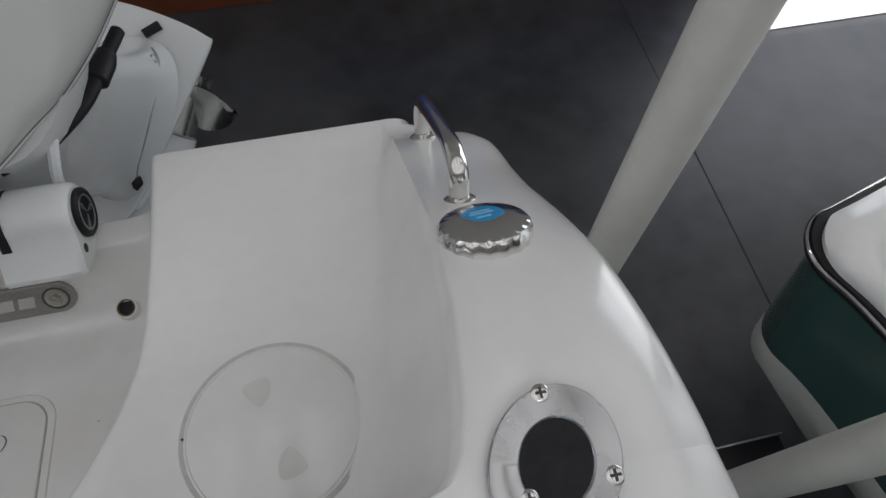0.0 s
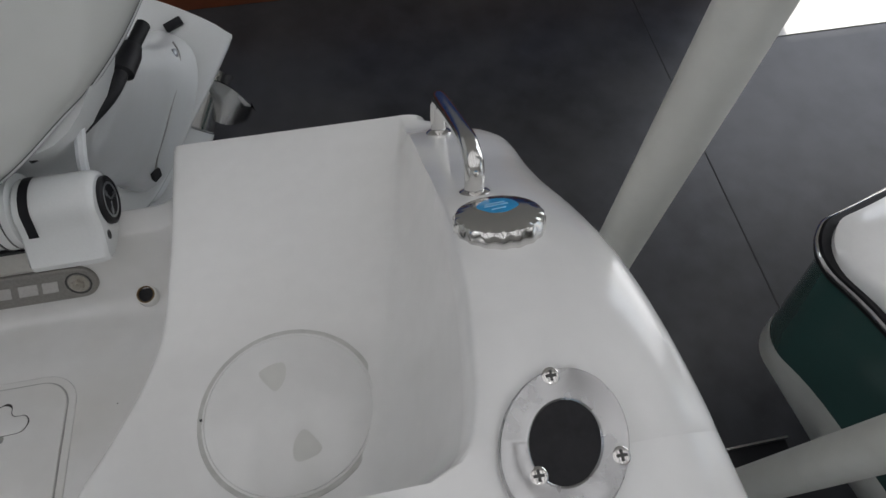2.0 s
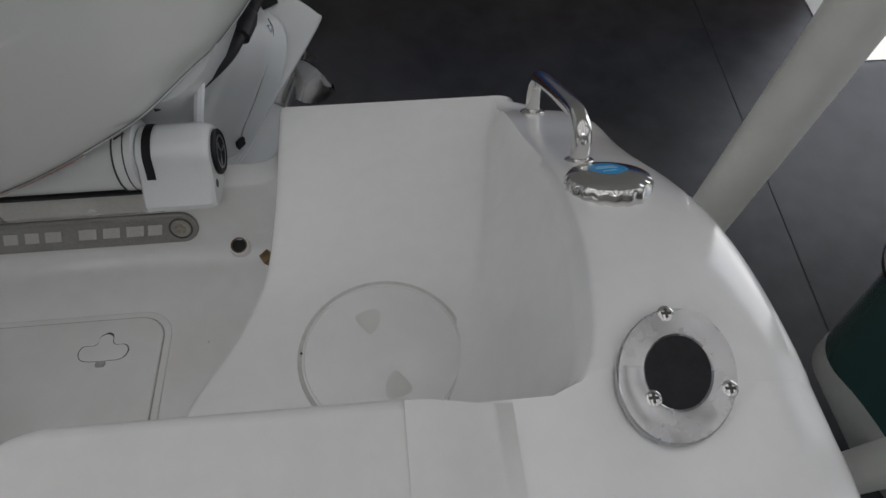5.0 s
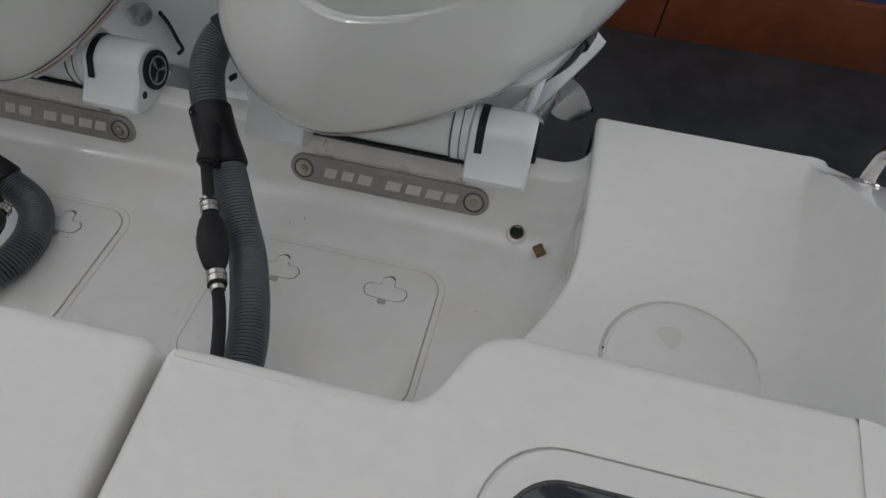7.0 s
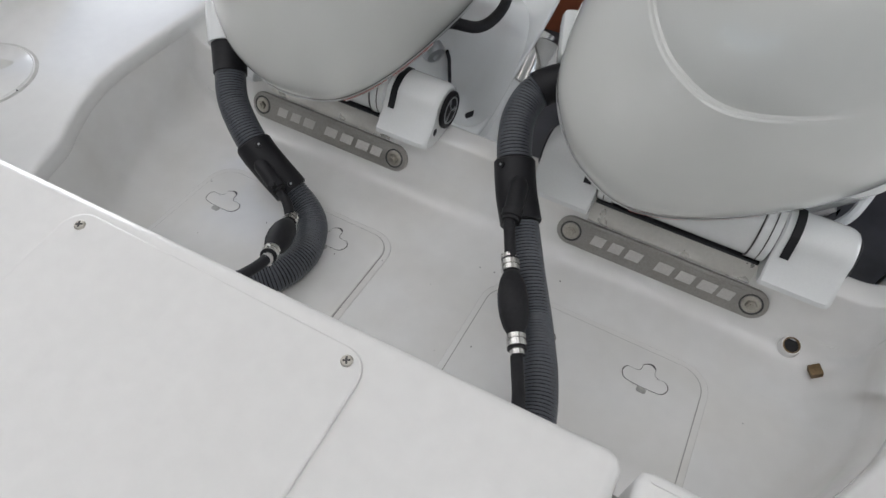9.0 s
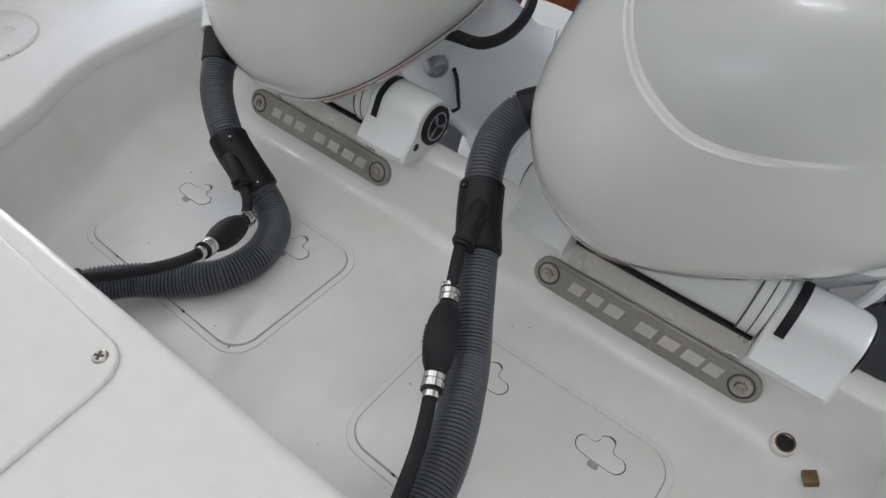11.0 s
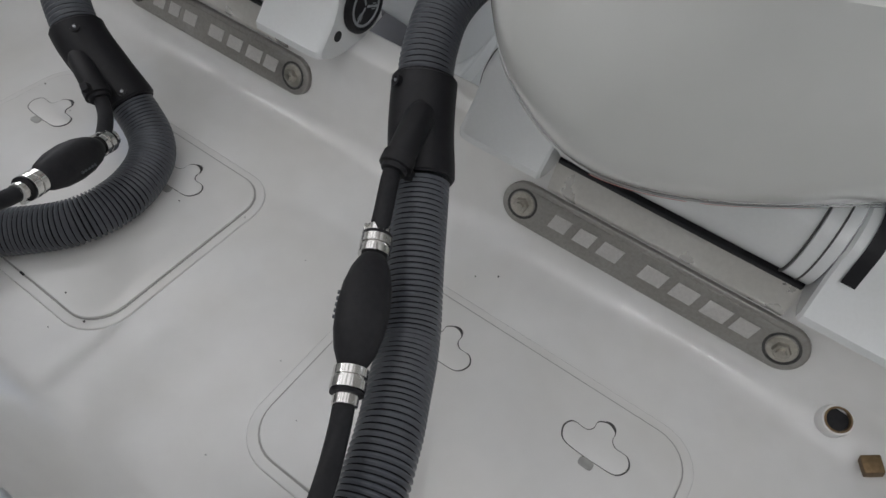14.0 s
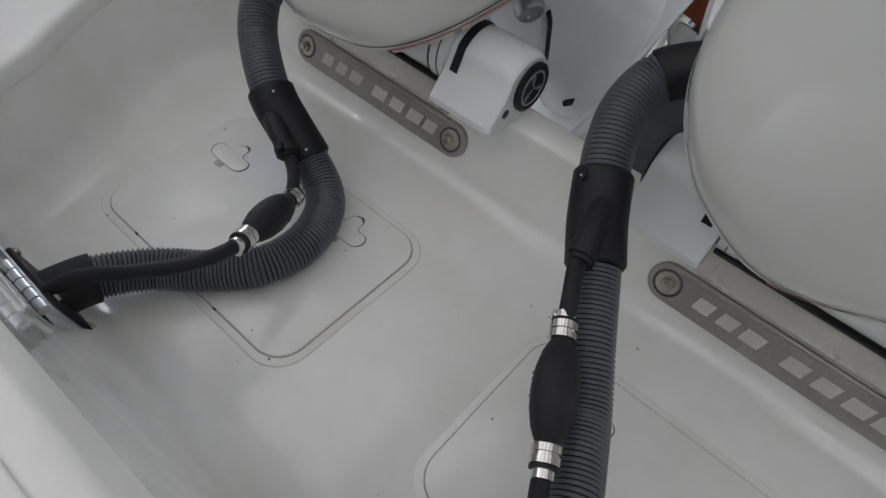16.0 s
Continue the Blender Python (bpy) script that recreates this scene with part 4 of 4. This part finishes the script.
        spin = HUB @ Matrix.Rotation(radians(120 * k + 80), 4, "Z")
        top = [[spin @ Vector(p) for p in r] for r in rows]
        low = [[spin @ (Vector(p) + Vector((0, 0, 0.006 * (1 - i / 9)))) for p in r] for i, r in enumerate(rows)]
        grid(bm, top), grid(bm, low)
        motor_part("blade", bm, chrome, "", propeller, angle=60)

    # power-tilt hoses and tie on the outboard side
    bm = bmesh.new()
    run = ((0.32, 0.29, 0.050), (0.300, 0.230, 0.050), (0.280, 0.155, 0.054), (0.250, 0.110, 0.052), (0.215, 0.075, 0.050), (0.16, 0.05, 0.05)) if turn > 10 else \
        ((0.17, 0.05, 0.10), (0.203, 0.087, 0.109), (0.235, 0.161, 0.060), (0.236, 0.263, 0.035), (0.206, 0.368, 0.032), (0.16, 0.42, 0.05))
    tube(bm, even(catmull([PIVOT + Vector(p) for p in run], 8), 0.006), 0.011, 14)
    motor_part("cable_hose", bm, rubber, "black rubber cable hose")
    if turn > 10:
        bm = bmesh.new()
        turned(bm, [(0.012, -0.03), (0.018, -0.025), (0.019, 0.012), (0.015, 0.03)], axes(PIVOT + Vector((0.296, 0.215, 0.050)), Vector((0.97, -0.25, 0)), Vector((0, 0, -1)), Vector((0.25, 0.97, 0)).normalized()), 18)
        motor_part("hose_collar", bm, plastic)
        # panel seam, catch, bolt and rubber stop on the leg
        bm = bmesh.new()
        tube(bm, catmull([(0.604, 0.700, 1.215), (0.6135, 0.670, 1.1975), (0.604, 0.600, 1.188), (0.5870, 0.5415, 1.1765), (0.560, 0.500, 1.140), (0.5288, 0.4695, 1.0966), (0.512, 0.462, 1.060)], 6), 0.0022, 6)
        motor_part("panel_seam", bm, groove_grey, "", leg)
        bm = bmesh.new()
        box(bm, (-0.022, -0.010, -0.004), (0.022, 0.010, 0.010), 0.002, axes(Vector((0.599, 0.780, 1.194)), Vector((0.92, 0.31, 0.23)).normalized(), Vector((-0.38, 0.74, 0.55)).normalized(), Vector((0, -0.6, 0.8))))
        motor_part("catch", bm, plastic, "black plastic catch", leg)
        bm = bmesh.new()
        turned(bm, [(0.010, -0.004), (0.010, 0.002), (0.007, 0.0045), (0, 0.005)], axes(Vector((0.609, 0.661, 1.218)), Vector((-0.25, 0, 0.96)).normalized(), Vector((0.1, 0.99, 0)).normalized(), Vector((0.96, 0.1, 0.25)).normalized()), 18)
        motor_part("bolt", bm, zinc, "", leg)
        bm = bmesh.new()
        box(bm, (-0.012, -0.009, -0.004), (0.012, 0.009, 0.008), 0.002, axes(Vector((0.504, 0.459, 1.043)), Vector((0.6, 0.75, 0)).normalized(), Vector((0, 0.6, 0.8)).normalized(), Vector((0.73, -0.55, -0.41)).normalized()))
        motor_part("rubber_stop", bm, plastic, "", leg)
        bm = bmesh.new()
        tube(bm, catmull([PIVOT + Vector(p) for p in ((0.245, 0.125, 0.068), (0.240, 0.09, 0.066), (0.231, 0.054, 0.035), (0.222, 0.050, 0.005))], 6), 0.008, 8)
        motor_part("cable_tie", bm, tie_white, "white nylon tie")
    if turn < 10:
        # tilt-ram knob, thin cable and rubber stop on the inner flank
        bm = bmesh.new()
        turned(bm, [(0.024, -0.02), (0.024, 0.012), (0.020, 0.018), (0.008, 0.020), (0.007, 0.026), (0, 0.027)], axes(Vector((-0.218, 0.2175, 1.500)), Vector((0.32, 0, 0.95)).normalized(), Vector((-0.50, -0.85, 0.17)).normalized(), Vector((0.80, -0.53, -0.27)).normalized()), 12)
        motor_part("ram_knob", bm, zinc, "dull grey ram knob", leg)
        bm = bmesh.new()
        tube(bm, catmull([(-0.208, 0.262, 1.466), (-0.207, 0.270, 1.438), (-0.213, 0.281, 1.400), (-0.214, 0.284, 1.370), (-0.224, 0.298, 1.333), (-0.236, 0.290, 1.322)], 6), 0.0042, 8)
        motor_part("thin_cable", bm, rubber, "thin black cable", leg)
        bm = bmesh.new()
        box(bm, (-0.011, -0.008, -0.004), (0.011, 0.008, 0.008), 0.002, axes(Vector((-0.2555, 0.472, 1.0775)), Vector((0.61, 0.79, 0)).normalized(), Vector((0, 0.52, 0.85)).normalized(), Vector((0.74, -0.57, -0.35)).normalized()))
        motor_part("rubber_stop", bm, plastic, "", leg)
    # rigging inlet on the forward corner of the pan
    bm = bmesh.new()
    box(bm, (-0.028, -0.030, -0.030), (0.045, 0.05, 0.034), 0.010, Matrix.Translation(PIVOT + Vector((-0.258, 0.075, 0.155))) @ pose(0, 0, 0, 30, 0, 20))
    inlet = motor_part("rigging_inlet", bm, motor_white, "white rigging inlet")
    bm = bmesh.new()
    ends = ((0.175, 0.150, 1.668), (0.140, 0.126, 1.654), (0.110, 0.106, 1.641)) if turn > 10 else ((-0.575, 0.075, 1.650), (-0.548, 0.022, 1.616), (-0.517, -0.030, 1.580))
    tube(bm, catmull(ends, 4), lambda i, n: 0.041 - 0.006 * i / (n - 1), 20)
    motor_part("snout", bm, motor_white, "", inlet)
    return motor


outboard(Vector((0.353, 0.07, 1.52)), 0, (0, 0), 28, "large white outboard motor tilted up and steered over")
outboard(Vector((-0.353, 0.07, 1.52)), 36, (0.02, 0.03), 2, "large white outboard motor tilted up, facing straight")


# ---- rigging hoses ----
def hose(name, pts, sleeve, label, cuff_end=False):
    t = thing(name, Vector(pts[0]), label, "rigging hose", "rigging hoses")
    inv = t.matrix_world.inverted()
    line = catmull([inv @ Vector(p) for p in pts], 10)
    pitch = 0.0054
    path = even(line, pitch / 4)
    bm = bmesh.new()
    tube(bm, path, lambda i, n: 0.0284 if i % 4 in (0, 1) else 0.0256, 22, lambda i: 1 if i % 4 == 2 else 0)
    part("corrugated_hose", bm, [hose_grey, groove_shade], t, "grey corrugated rigging hose", angle=80)
    # sleeve over the joint
    a, b = [min(range(len(path)), key=lambda i: (path[i] - inv @ Vector(p)).length) for p in sleeve]
    bm = bmesh.new()
    run = path[a:b + 1]
    tube(bm, run, lambda i, n: 0.0332 if 1 < i < n - 2 else 0.0312, 26)
    s = part("sleeve", bm, plastic, t, "black plastic hose sleeve")
    fr = frames(run)
    return t, inv, path, s, fr


HOSE_A = [(0.115, 0.108, 1.643), (0.085, 0.098, 1.632), (0.059, 0.075, 1.619), (0.054, 0.030, 1.606), (0.065, -0.010, 1.594), (0.080, -0.042, 1.581), (0.104, -0.083, 1.558), (0.132, -0.122, 1.538), (0.174, -0.190, 1.524),
          (0.214, -0.253, 1.513), (0.241, -0.305, 1.521), (0.257, -0.338, 1.527), (0.278, -0.395, 1.533), (0.295, -0.480, 1.541), (0.302, -0.548, 1.541)]
HOSE_B = [(-0.520, -0.024, 1.584), (-0.498, -0.058, 1.556), (-0.460, -0.109, 1.526), (-0.390, -0.155, 1.494), (-0.345, -0.168, 1.458), (-0.306, -0.175, 1.424), (-0.262, -0.192, 1.404), (-0.233, -0.222, 1.400), (-0.214, -0.275, 1.407),
          (-0.224, -0.334, 1.416), (-0.268, -0.388, 1.423), (-0.312, -0.434, 1.438), (-0.338, -0.490, 1.462), (-0.345, -0.547, 1.480)]


def primer_line(t, inv, pts, i_bulb, lab):
    line = catmull([inv @ Vector(p) for p in pts], 10)
    a, b = line[i_bulb[0] * 10], line[i_bulb[1] * 10]
    bm = bmesh.new()
    tube(bm, even(line, 0.006), 0.0088, 16)
    fuel = part("fuel_line", bm, rubber, t, "black rubber fuel line")
    d = (b - a)
    L = d.length
    d.normalize()
    side = d.orthogonal().normalized()
    m = axes(a, side, d.cross(side), d)
    bm = bmesh.new()
    turned(bm, [(0.0105, -0.004), (0.0128, 0.0), (0.0170, L * 0.10), (0.0208, L * 0.28), (0.0222, L * 0.5), (0.0208, L * 0.72), (0.0170, L * 0.90), (0.0128, L), (0.0105, L + 0.004)], m, 28)
    bulb = part("primer_bulb", bm, rubber, t, "black rubber primer bulb")
    bm = bmesh.new()
    for k in range(5):
        box(bm, (-0.0012, -0.0012, L * (0.36 + 0.06 * k)), (0.0012, 0.0012, L * (0.36 + 0.06 * k) + 0.0028), 0.0003, m @ Matrix.Rotation(radians(215 if lab else 40), 4, "Z") @ Matrix.Translation((0, 0.0220, 0)))
    part("moulded_mark", bm, hose_grey, bulb)
    for z0, s in ((-0.004, -1), (L + 0.004, 1)):
        bm = bmesh.new()
        turned(bm, [(0.0105, 0), (0.0138, 0.001), (0.0138, 0.0075), (0.0122, 0.0080), (0.0122, 0.0100), (0.0140, 0.0105), (0.0140, 0.0180), (0.0120, 0.0190)], m @ Matrix.Translation((0, 0, z0)) @ (Matrix.Identity(4) if s > 0 else Matrix.Rotation(math.pi, 4, "X")), 28)
        c = part("ferrule", bm, chrome, t, "bright metal ferrule")
        bm = bmesh.new()
        turned(bm, [(0.0105, 0.0185), (0.0135, 0.0190), (0.0135, 0.0215), (0.0105, 0.0220)], m @ Matrix.Translation((0, 0, z0)) @ (Matrix.Identity(4) if s > 0 else Matrix.Rotation(math.pi, 4, "X")), 24)
        part("o_ring", bm, plastic, c)
        bm = bmesh.new()
        turned(bm, [(0.0088, 0.0215), (0.0102, 0.0220), (0.0102, 0.0300), (0.0088, 0.0305)], m @ Matrix.Translation((0, 0, z0)) @ (Matrix.Identity(4) if s > 0 else Matrix.Rotation(math.pi, 4, "X")), 24)
        box(bm, (0.0095, -0.003, 0.0225), (0.0135, 0.003, 0.0295), 0.0006, m @ Matrix.Translation((0, 0, z0)) @ (Matrix.Identity(4) if s > 0 else Matrix.Rotation(math.pi, 4, "X")) @ Matrix.Rotation(radians(60), 4, "Z"))
        part("hose_clip", bm, chrome, c)


def sleeve_fittings(t, sleeve, fr, toward):
    n = len(fr)
    for f in (0.12, 0.88):
        p, s, u, d = fr[int(n * f)]
        k = (toward - p)
        k = (k - d * k.dot(d)).normalized()
        bm = bmesh.new()
        turned(bm, [(0.0060, 0), (0.0058, 0.005), (0.0030, 0.0052), (0.0028, 0.003), (0, 0.003)], axes(p + k * 0.0322, d, k.cross(d), k), 16)
        part("screw_boss", bm, plastic, sleeve)
        bm = bmesh.new()
        turned(bm, [(0.0020, 0.0034), (0.0016, 0.0052), (0, 0.0054)], axes(p + k * 0.0322, d, k.cross(d), k), 12)
        part("sleeve_screw", bm, zinc, sleeve)


def branch(t, inv, a, b2):
    p, q = inv @ Vector(a), inv @ Vector(b2)
    d = (q - p).normalized()
    s = d.orthogonal().normalized()
    m = axes(p, s, d.cross(s), d)
    L = (q - p).length
    bm = bmesh.new()
    turned(bm, [(0.010, -0.012), (0.0150, 0), (0.0140, L * 0.75), (0.0120, L)], m, 20)
    br = part("branch", bm, plastic, t, "black branch for the fuel line")
    bm = bmesh.new()
    turned(bm, [(0.0120, L * 0.72), (0.0160, L * 0.73), (0.0160, L * 0.92), (0.0120, L * 0.93)], m, 20)
    box(bm, (0.012, -0.005, L * 0.74), (0.024, 0.005, L * 0.91), 0.0015, m @ Matrix.Rotation(radians(70), 4, "Z"))
    part("branch_clamp", bm, rubber, br)


ta, inva, patha, sa, fra = hose("rigging_hose", HOSE_A, ((0.080, -0.042, 1.581), (0.132, -0.122, 1.538)), "grey corrugated rigging hose with black sleeve and fuel bulb")
primer_line(ta, inva, [(0.100, -0.070, 1.588), (0.108, -0.105, 1.588), (0.122, -0.150, 1.578), (0.142, -0.190, 1.575), (0.164, -0.233, 1.572), (0.208, -0.313, 1.572), (0.219, -0.335, 1.570), (0.233, -0.361, 1.568), (0.253, -0.403, 1.574), (0.275, -0.470, 1.575), (0.290, -0.545, 1.571)], (4, 5), True)
sleeve_fittings(ta, sa, fra, inva @ Vector((-0.2, -0.5, 2.0)))
branch(ta, inva, (0.110, -0.092, 1.588), (0.124, -0.152, 1.580))
tb, invb, pathb, sb, frb = hose("rigging_hose", HOSE_B, ((-0.390, -0.155, 1.494), (-0.306, -0.175, 1.424)), "grey corrugated rigging hose with black sleeve and fuel bulb")
primer_line(tb, invb, [(-0.335, -0.190, 1.475), (-0.305, -0.204, 1.466), (-0.268, -0.226, 1.464), (-0.240, -0.262, 1.468), (-0.206, -0.333, 1.512), (-0.195, -0.370, 1.530), (-0.205, -0.415, 1.545), (-0.245, -0.462, 1.545), (-0.29, -0.50, 1.534), (-0.318, -0.545, 1.518)], (3, 4), False)
branch(tb, invb, (-0.350, -0.185, 1.485), (-0.298, -0.208, 1.466))
sleeve_fittings(tb, sb, frb, invb @ Vector((0.3, -0.4, 2.1)))

for t, inv, path, name in ((ta, inva, patha, "a"), (tb, invb, pathb, "b")):
    bm = bmesh.new()
    run = path[:48]
    tube(bm, run, 0.0308, 24)
    part("end_cuff", bm, plastic, t, "black end cuff at the motor")
    bm = bmesh.new()
    run = path[-44:]
    tube(bm, run, 0.0318, 24)
    part("wall_cuff", bm, plastic, t, "black cuff at the well wall")
for x, z in ((-0.345, 1.480), (0.302, 1.541)):
    fl = thing("rigging_flange", axes(Vector((x, -0.5465, z)), Vector((1, 0, 0)), Vector((0, 0, -1)), Vector((0, 1, 0))), "square zinc rigging flange on the well wall", "flange", "rigging flanges")
    bm = bmesh.new()
    slab(bm, rounded(-0.062, -0.055, 0.062, 0.055, 0.012, 4), -0.004, 0.008, 0.002)
    part("plate", bm, zinc, fl)
    bm = bmesh.new()
    slab(bm, rounded(-0.055, -0.049, 0.055, 0.049, 0.012, 4), 0.0075, 0.0145, 0.003)
    part("gasket", bm, plastic, fl)
    for a in (-1, 1):
        for b in (-1, 1):
            bm = bmesh.new()
            turned(bm, [(0.0055, 0.012), (0.0055, 0.017), (0.003, 0.019), (0, 0.019)], pose(a * 0.045, b * 0.039, 0), 12)
            part("bolt", bm, steel, fl)
for x, z in ((-0.262, 1.60), (0.090, 1.55)):
    hg = thing("hinge", axes(Vector((x, -0.5475, z)), Vector((1, 0, 0)), Vector((0, 0, -1)), Vector((0, 1, 0))), "polished metal butt hinge on the well wall", "hinge", "well wall hinges")
    bm = bmesh.new()
    box(bm, (-0.045, -0.024, -0.003), (0.045, 0.024, 0.004), 0.001)
    part("leaf", bm, flange_steel, hg)
    for k in range(5):
        bm = bmesh.new()
        turned(bm, [(0.004, -0.0075), (0.0058, -0.007), (0.0058, 0.007), (0.004, 0.0075)], axes(Vector((-0.032 + 0.016 * k, 0, 0.009)), Vector((0, 1, 0)), Vector((0, 0, 1)), Vector((1, 0, 0))), 16)
        part("knuckle", bm, zinc, hg)

# ---- trailer ----
trailer = thing("boat_trailer", (0, -0.6, GROUND), "galvanised boat trailer with white upright guide posts", "boat trailer")
TB = trailer.matrix_world.inverted()


def trailer_part(name, bm, mat, label="", parent=None):
    bmesh.ops.transform(bm, matrix=TB, verts=bm.verts)
    return part(name, bm, mat, parent or trailer, label)


for side in (1, -1):
    bm = bmesh.new()
    box(bm, (side * 0.72 - 0.03, -3.2, 0.42), (side * 0.72 + 0.03, 0.02, 0.52), 0.006)
    trailer_part("frame_rail", bm, galvanised)
    bm = bmesh.new()
    box(bm, (side * 0.5 - 0.05, -3.0, 0.50), (side * 0.5 + 0.05, 0.0, 0.585), 0.01)
    trailer_part("bunk", bm, carpet, "black carpeted bunk")
    bm = bmesh.new()
    turned(bm, [(0.18, -0.09), (0.29, -0.10), (0.325, -0.07), (0.33, 0.0), (0.325, 0.07), (0.29, 0.10), (0.18, 0.09)], axes(Vector((side * 0.92, -1.3, GROUND + 0.33)), Vector((0, 1, 0)), Vector((0, 0, 1)), Vector((1, 0, 0))), 32)
    w = trailer_part("wheel", bm, rubber, "black trailer tyre")
    bm = bmesh.new()
    turned(bm, [(0.0, -0.05), (0.17, -0.06), (0.185, -0.02), (0.185, 0.02), (0.17, 0.06), (0, 0.05)], axes(Vector((side * 0.92, -1.3, GROUND + 0.33)), Vector((0, 1, 0)), Vector((0, 0, 1)), Vector((1, 0, 0))), 28)
    trailer_part("rim", bm, galvanised, "", w)
for y in (-0.05, -0.52, -1.3, -2.8):
    bm = bmesh.new()
    half = {-0.05: 1.36, -0.52: 1.62}.get(y, 0.86)
    box(bm, (-half, y - 0.03, 0.40), (half, y + 0.03, 0.46), 0.005)
    trailer_part("cross_member", bm, galvanised)


def post(x0, y0, x1, y1, z1):
    a, b = Vector((x0, y0, 0.40)), Vector((x1, y1, z1))
    d = (b - a)
    L = d.length
    d.normalize()
    s = d.orthogonal().normalized()
    m = axes(a, s, d.cross(s), d)
    bm = bmesh.new()
    turned(bm, [(0.030, 0), (0.033, 0.004), (0.033, L - 0.006), (0.030, L), (0, L + 0.003)], m, 36)
    trailer_part("guide_post", bm, pvc, "white plastic guide post")


post(1.366, -0.135, 1.327, -0.122, 2.25)
post(1.585, -0.490, 1.560, -0.470, 2.25)
post(-1.345, -0.125, -1.318, -0.110, 2.25)

# ---- neighbouring boat ----
other = thing("green_motorboat", (2.8, -1.5, GROUND), "dark green motorboat with white deck and black rub rail", "motorboat")
OB = other.matrix_world.inverted()
plan = [tuple(p[:2]) for p in catmull([(1.905, -0.30, 0), (1.848, -0.145, 0), (1.88, -0.062, 0), (1.97, -0.030, 0), (2.3, 0.05, 0), (3.2, 0.2, 0), (4.2, 0.3, 0), (4.6, 0.0, 0), (4.7, -1.2, 0), (4.6, -3.4, 0), (3.4, -3.8, 0), (2.9, -3.0, 0), (2.3, -1.5, 0), (2.03, -0.8, 0)], 6, True)]
oc = Vector((3.2, -1.4))


def oring(z, inset):
    return [OB @ Vector((oc.x + (x - oc.x) * (1 - inset), oc.y + (y - oc.y) * (1 - inset), z)) for x, y in plan]


def other_part(name, rings, mat, label="", close=True):
    bm = bmesh.new()
    vs = grid(bm, [oring(z, i) for z, i in rings], closed=True)
    if close:
        cap(bm, vs[-1])
    return part(name, bm, mat, other, label, angle=50)


other_part("deck", ((1.255, 0.006), (1.275, 0.004), (1.290, 0.014), (1.298, 0.030), (1.299, 0.045), (1.300, 0.055), (1.312, 0.062), (1.322, 0.080), (1.326, 0.110), (1.320, 0.2), (1.318, 0.5)), gelcoat, "white glossy moulded deck")
other_part("rub_rail", ((1.262, 0.008), (1.258, -0.004), (1.245, -0.007), (1.228, -0.004), (1.224, 0.008)), plastic, "black rub rail", False)
other_part("rail_insert", ((1.252, -0.0060), (1.248, -0.0085), (1.242, -0.0085), (1.238, -0.0060)), chrome, "bright insert strip", False)
other_part("hull", ((1.23, 0.008), (1.10, 0.022), (0.95, 0.036), (0.88, 0.044)), green_hull, "dark green glossy hull side", False)
other_part("hull_bottom", ((0.882, 0.043), (0.86, 0.044), (0.80, 0.050), (0.55, 0.19), (0.40, 0.5)), pvc, "pale hull bottom")
stand = thing("boat_stand", (2.8, -1.5, GROUND), "black padded stand under the green motorboat", "boat stand")
for x, y in ((2.5, -0.9), (3.8, -0.9), (3.6, -2.6)):
    bm = bmesh.new()
    box(bm, (x - 2.8 - 0.06, y + 1.5 - 0.06, 0), (x - 2.8 + 0.06, y + 1.5 + 0.06, 0.27), 0.01)
    part("leg", bm, galvanised, stand)
step = thing("trailer_step", (1.95, -0.41, GROUND), "black step tray with bright metal edge", "trailer step")
bm = bmesh.new()
box(bm, (-0.115, -0.055, 0.36), (0.09, 0.035, 0.395), 0.004)
part("tray", bm, plastic, step)
bm = bmesh.new()
box(bm, (-0.12, 0.036, 0.355), (0.095, 0.042, 0.405), 0.001)
part("edge", bm, chrome, step)
bm = bmesh.new()
box(bm, (-0.03, -0.03, 0.0), (0.03, 0.01, 0.359), 0.003)
part("support", bm, galvanised, step)

# bolts on the inner ends of the quarters, and a small amber plate
for side in (1, -1):
    for y, z in ((0.098, 1.497), (0.080, 1.474)):
        f = thing("wall_bolt", axes(Vector((side * 0.7035, y, z)), Vector((0, 1, 0)) * side, Vector((0, 0, 1)), Vector((-side, 0, 0))), "small steel bolt in the quarter's inner wall", "bolt", "quarter wall bolts")
        bm = bmesh.new()
        turned(bm, [(0.0055, -0.004), (0.0055, 0.0012), (0.0040, 0.0022), (0, 0.0024)], None, 18)
        part("head", bm, steel, f)
tag = thing("amber_plate", axes(Vector((-0.7032, 0.118, 1.478)), Vector((0, 1, 0)), Vector((0, 0, 1)), Vector((1, 0, 0))), "small amber plate on the quarter wall", "tag")
bm = bmesh.new()
slab(bm, rounded(-0.010, -0.024, 0.010, 0.024, 0.006, 4), -0.004, 0.003, 0.001)
part("plate", bm, yellow, tag)

# scattered grit in the well
rng = random.Random(7)
bm = bmesh.new()
for k in range(46):
    x, y = rng.uniform(-0.55, 0.62), rng.uniform(-0.46, -0.07)
    if any(a < x < q and -0.43 < y < -0.12 for a, q in ((0.09, 0.51), (-0.53, -0.09))) and k % 3:
        continue
    r = rng.uniform(0.0006, 0.0016)
    z = well_z(y) + (0.0055 if any(a < x < q and -0.43 < y < -0.12 for a, q in ((0.09, 0.51), (-0.53, -0.09))) else 0.0)
    turned(bm, [(r, -0.001), (r * 0.9, 0.0006), (0, 0.0009)], pose(x, y, z, 0, 0, rng.uniform(0, 90)), 5)
solid("grit", bm, seam_dark, "scattered dark grit on the white well floor", "grit", kind="stuff")
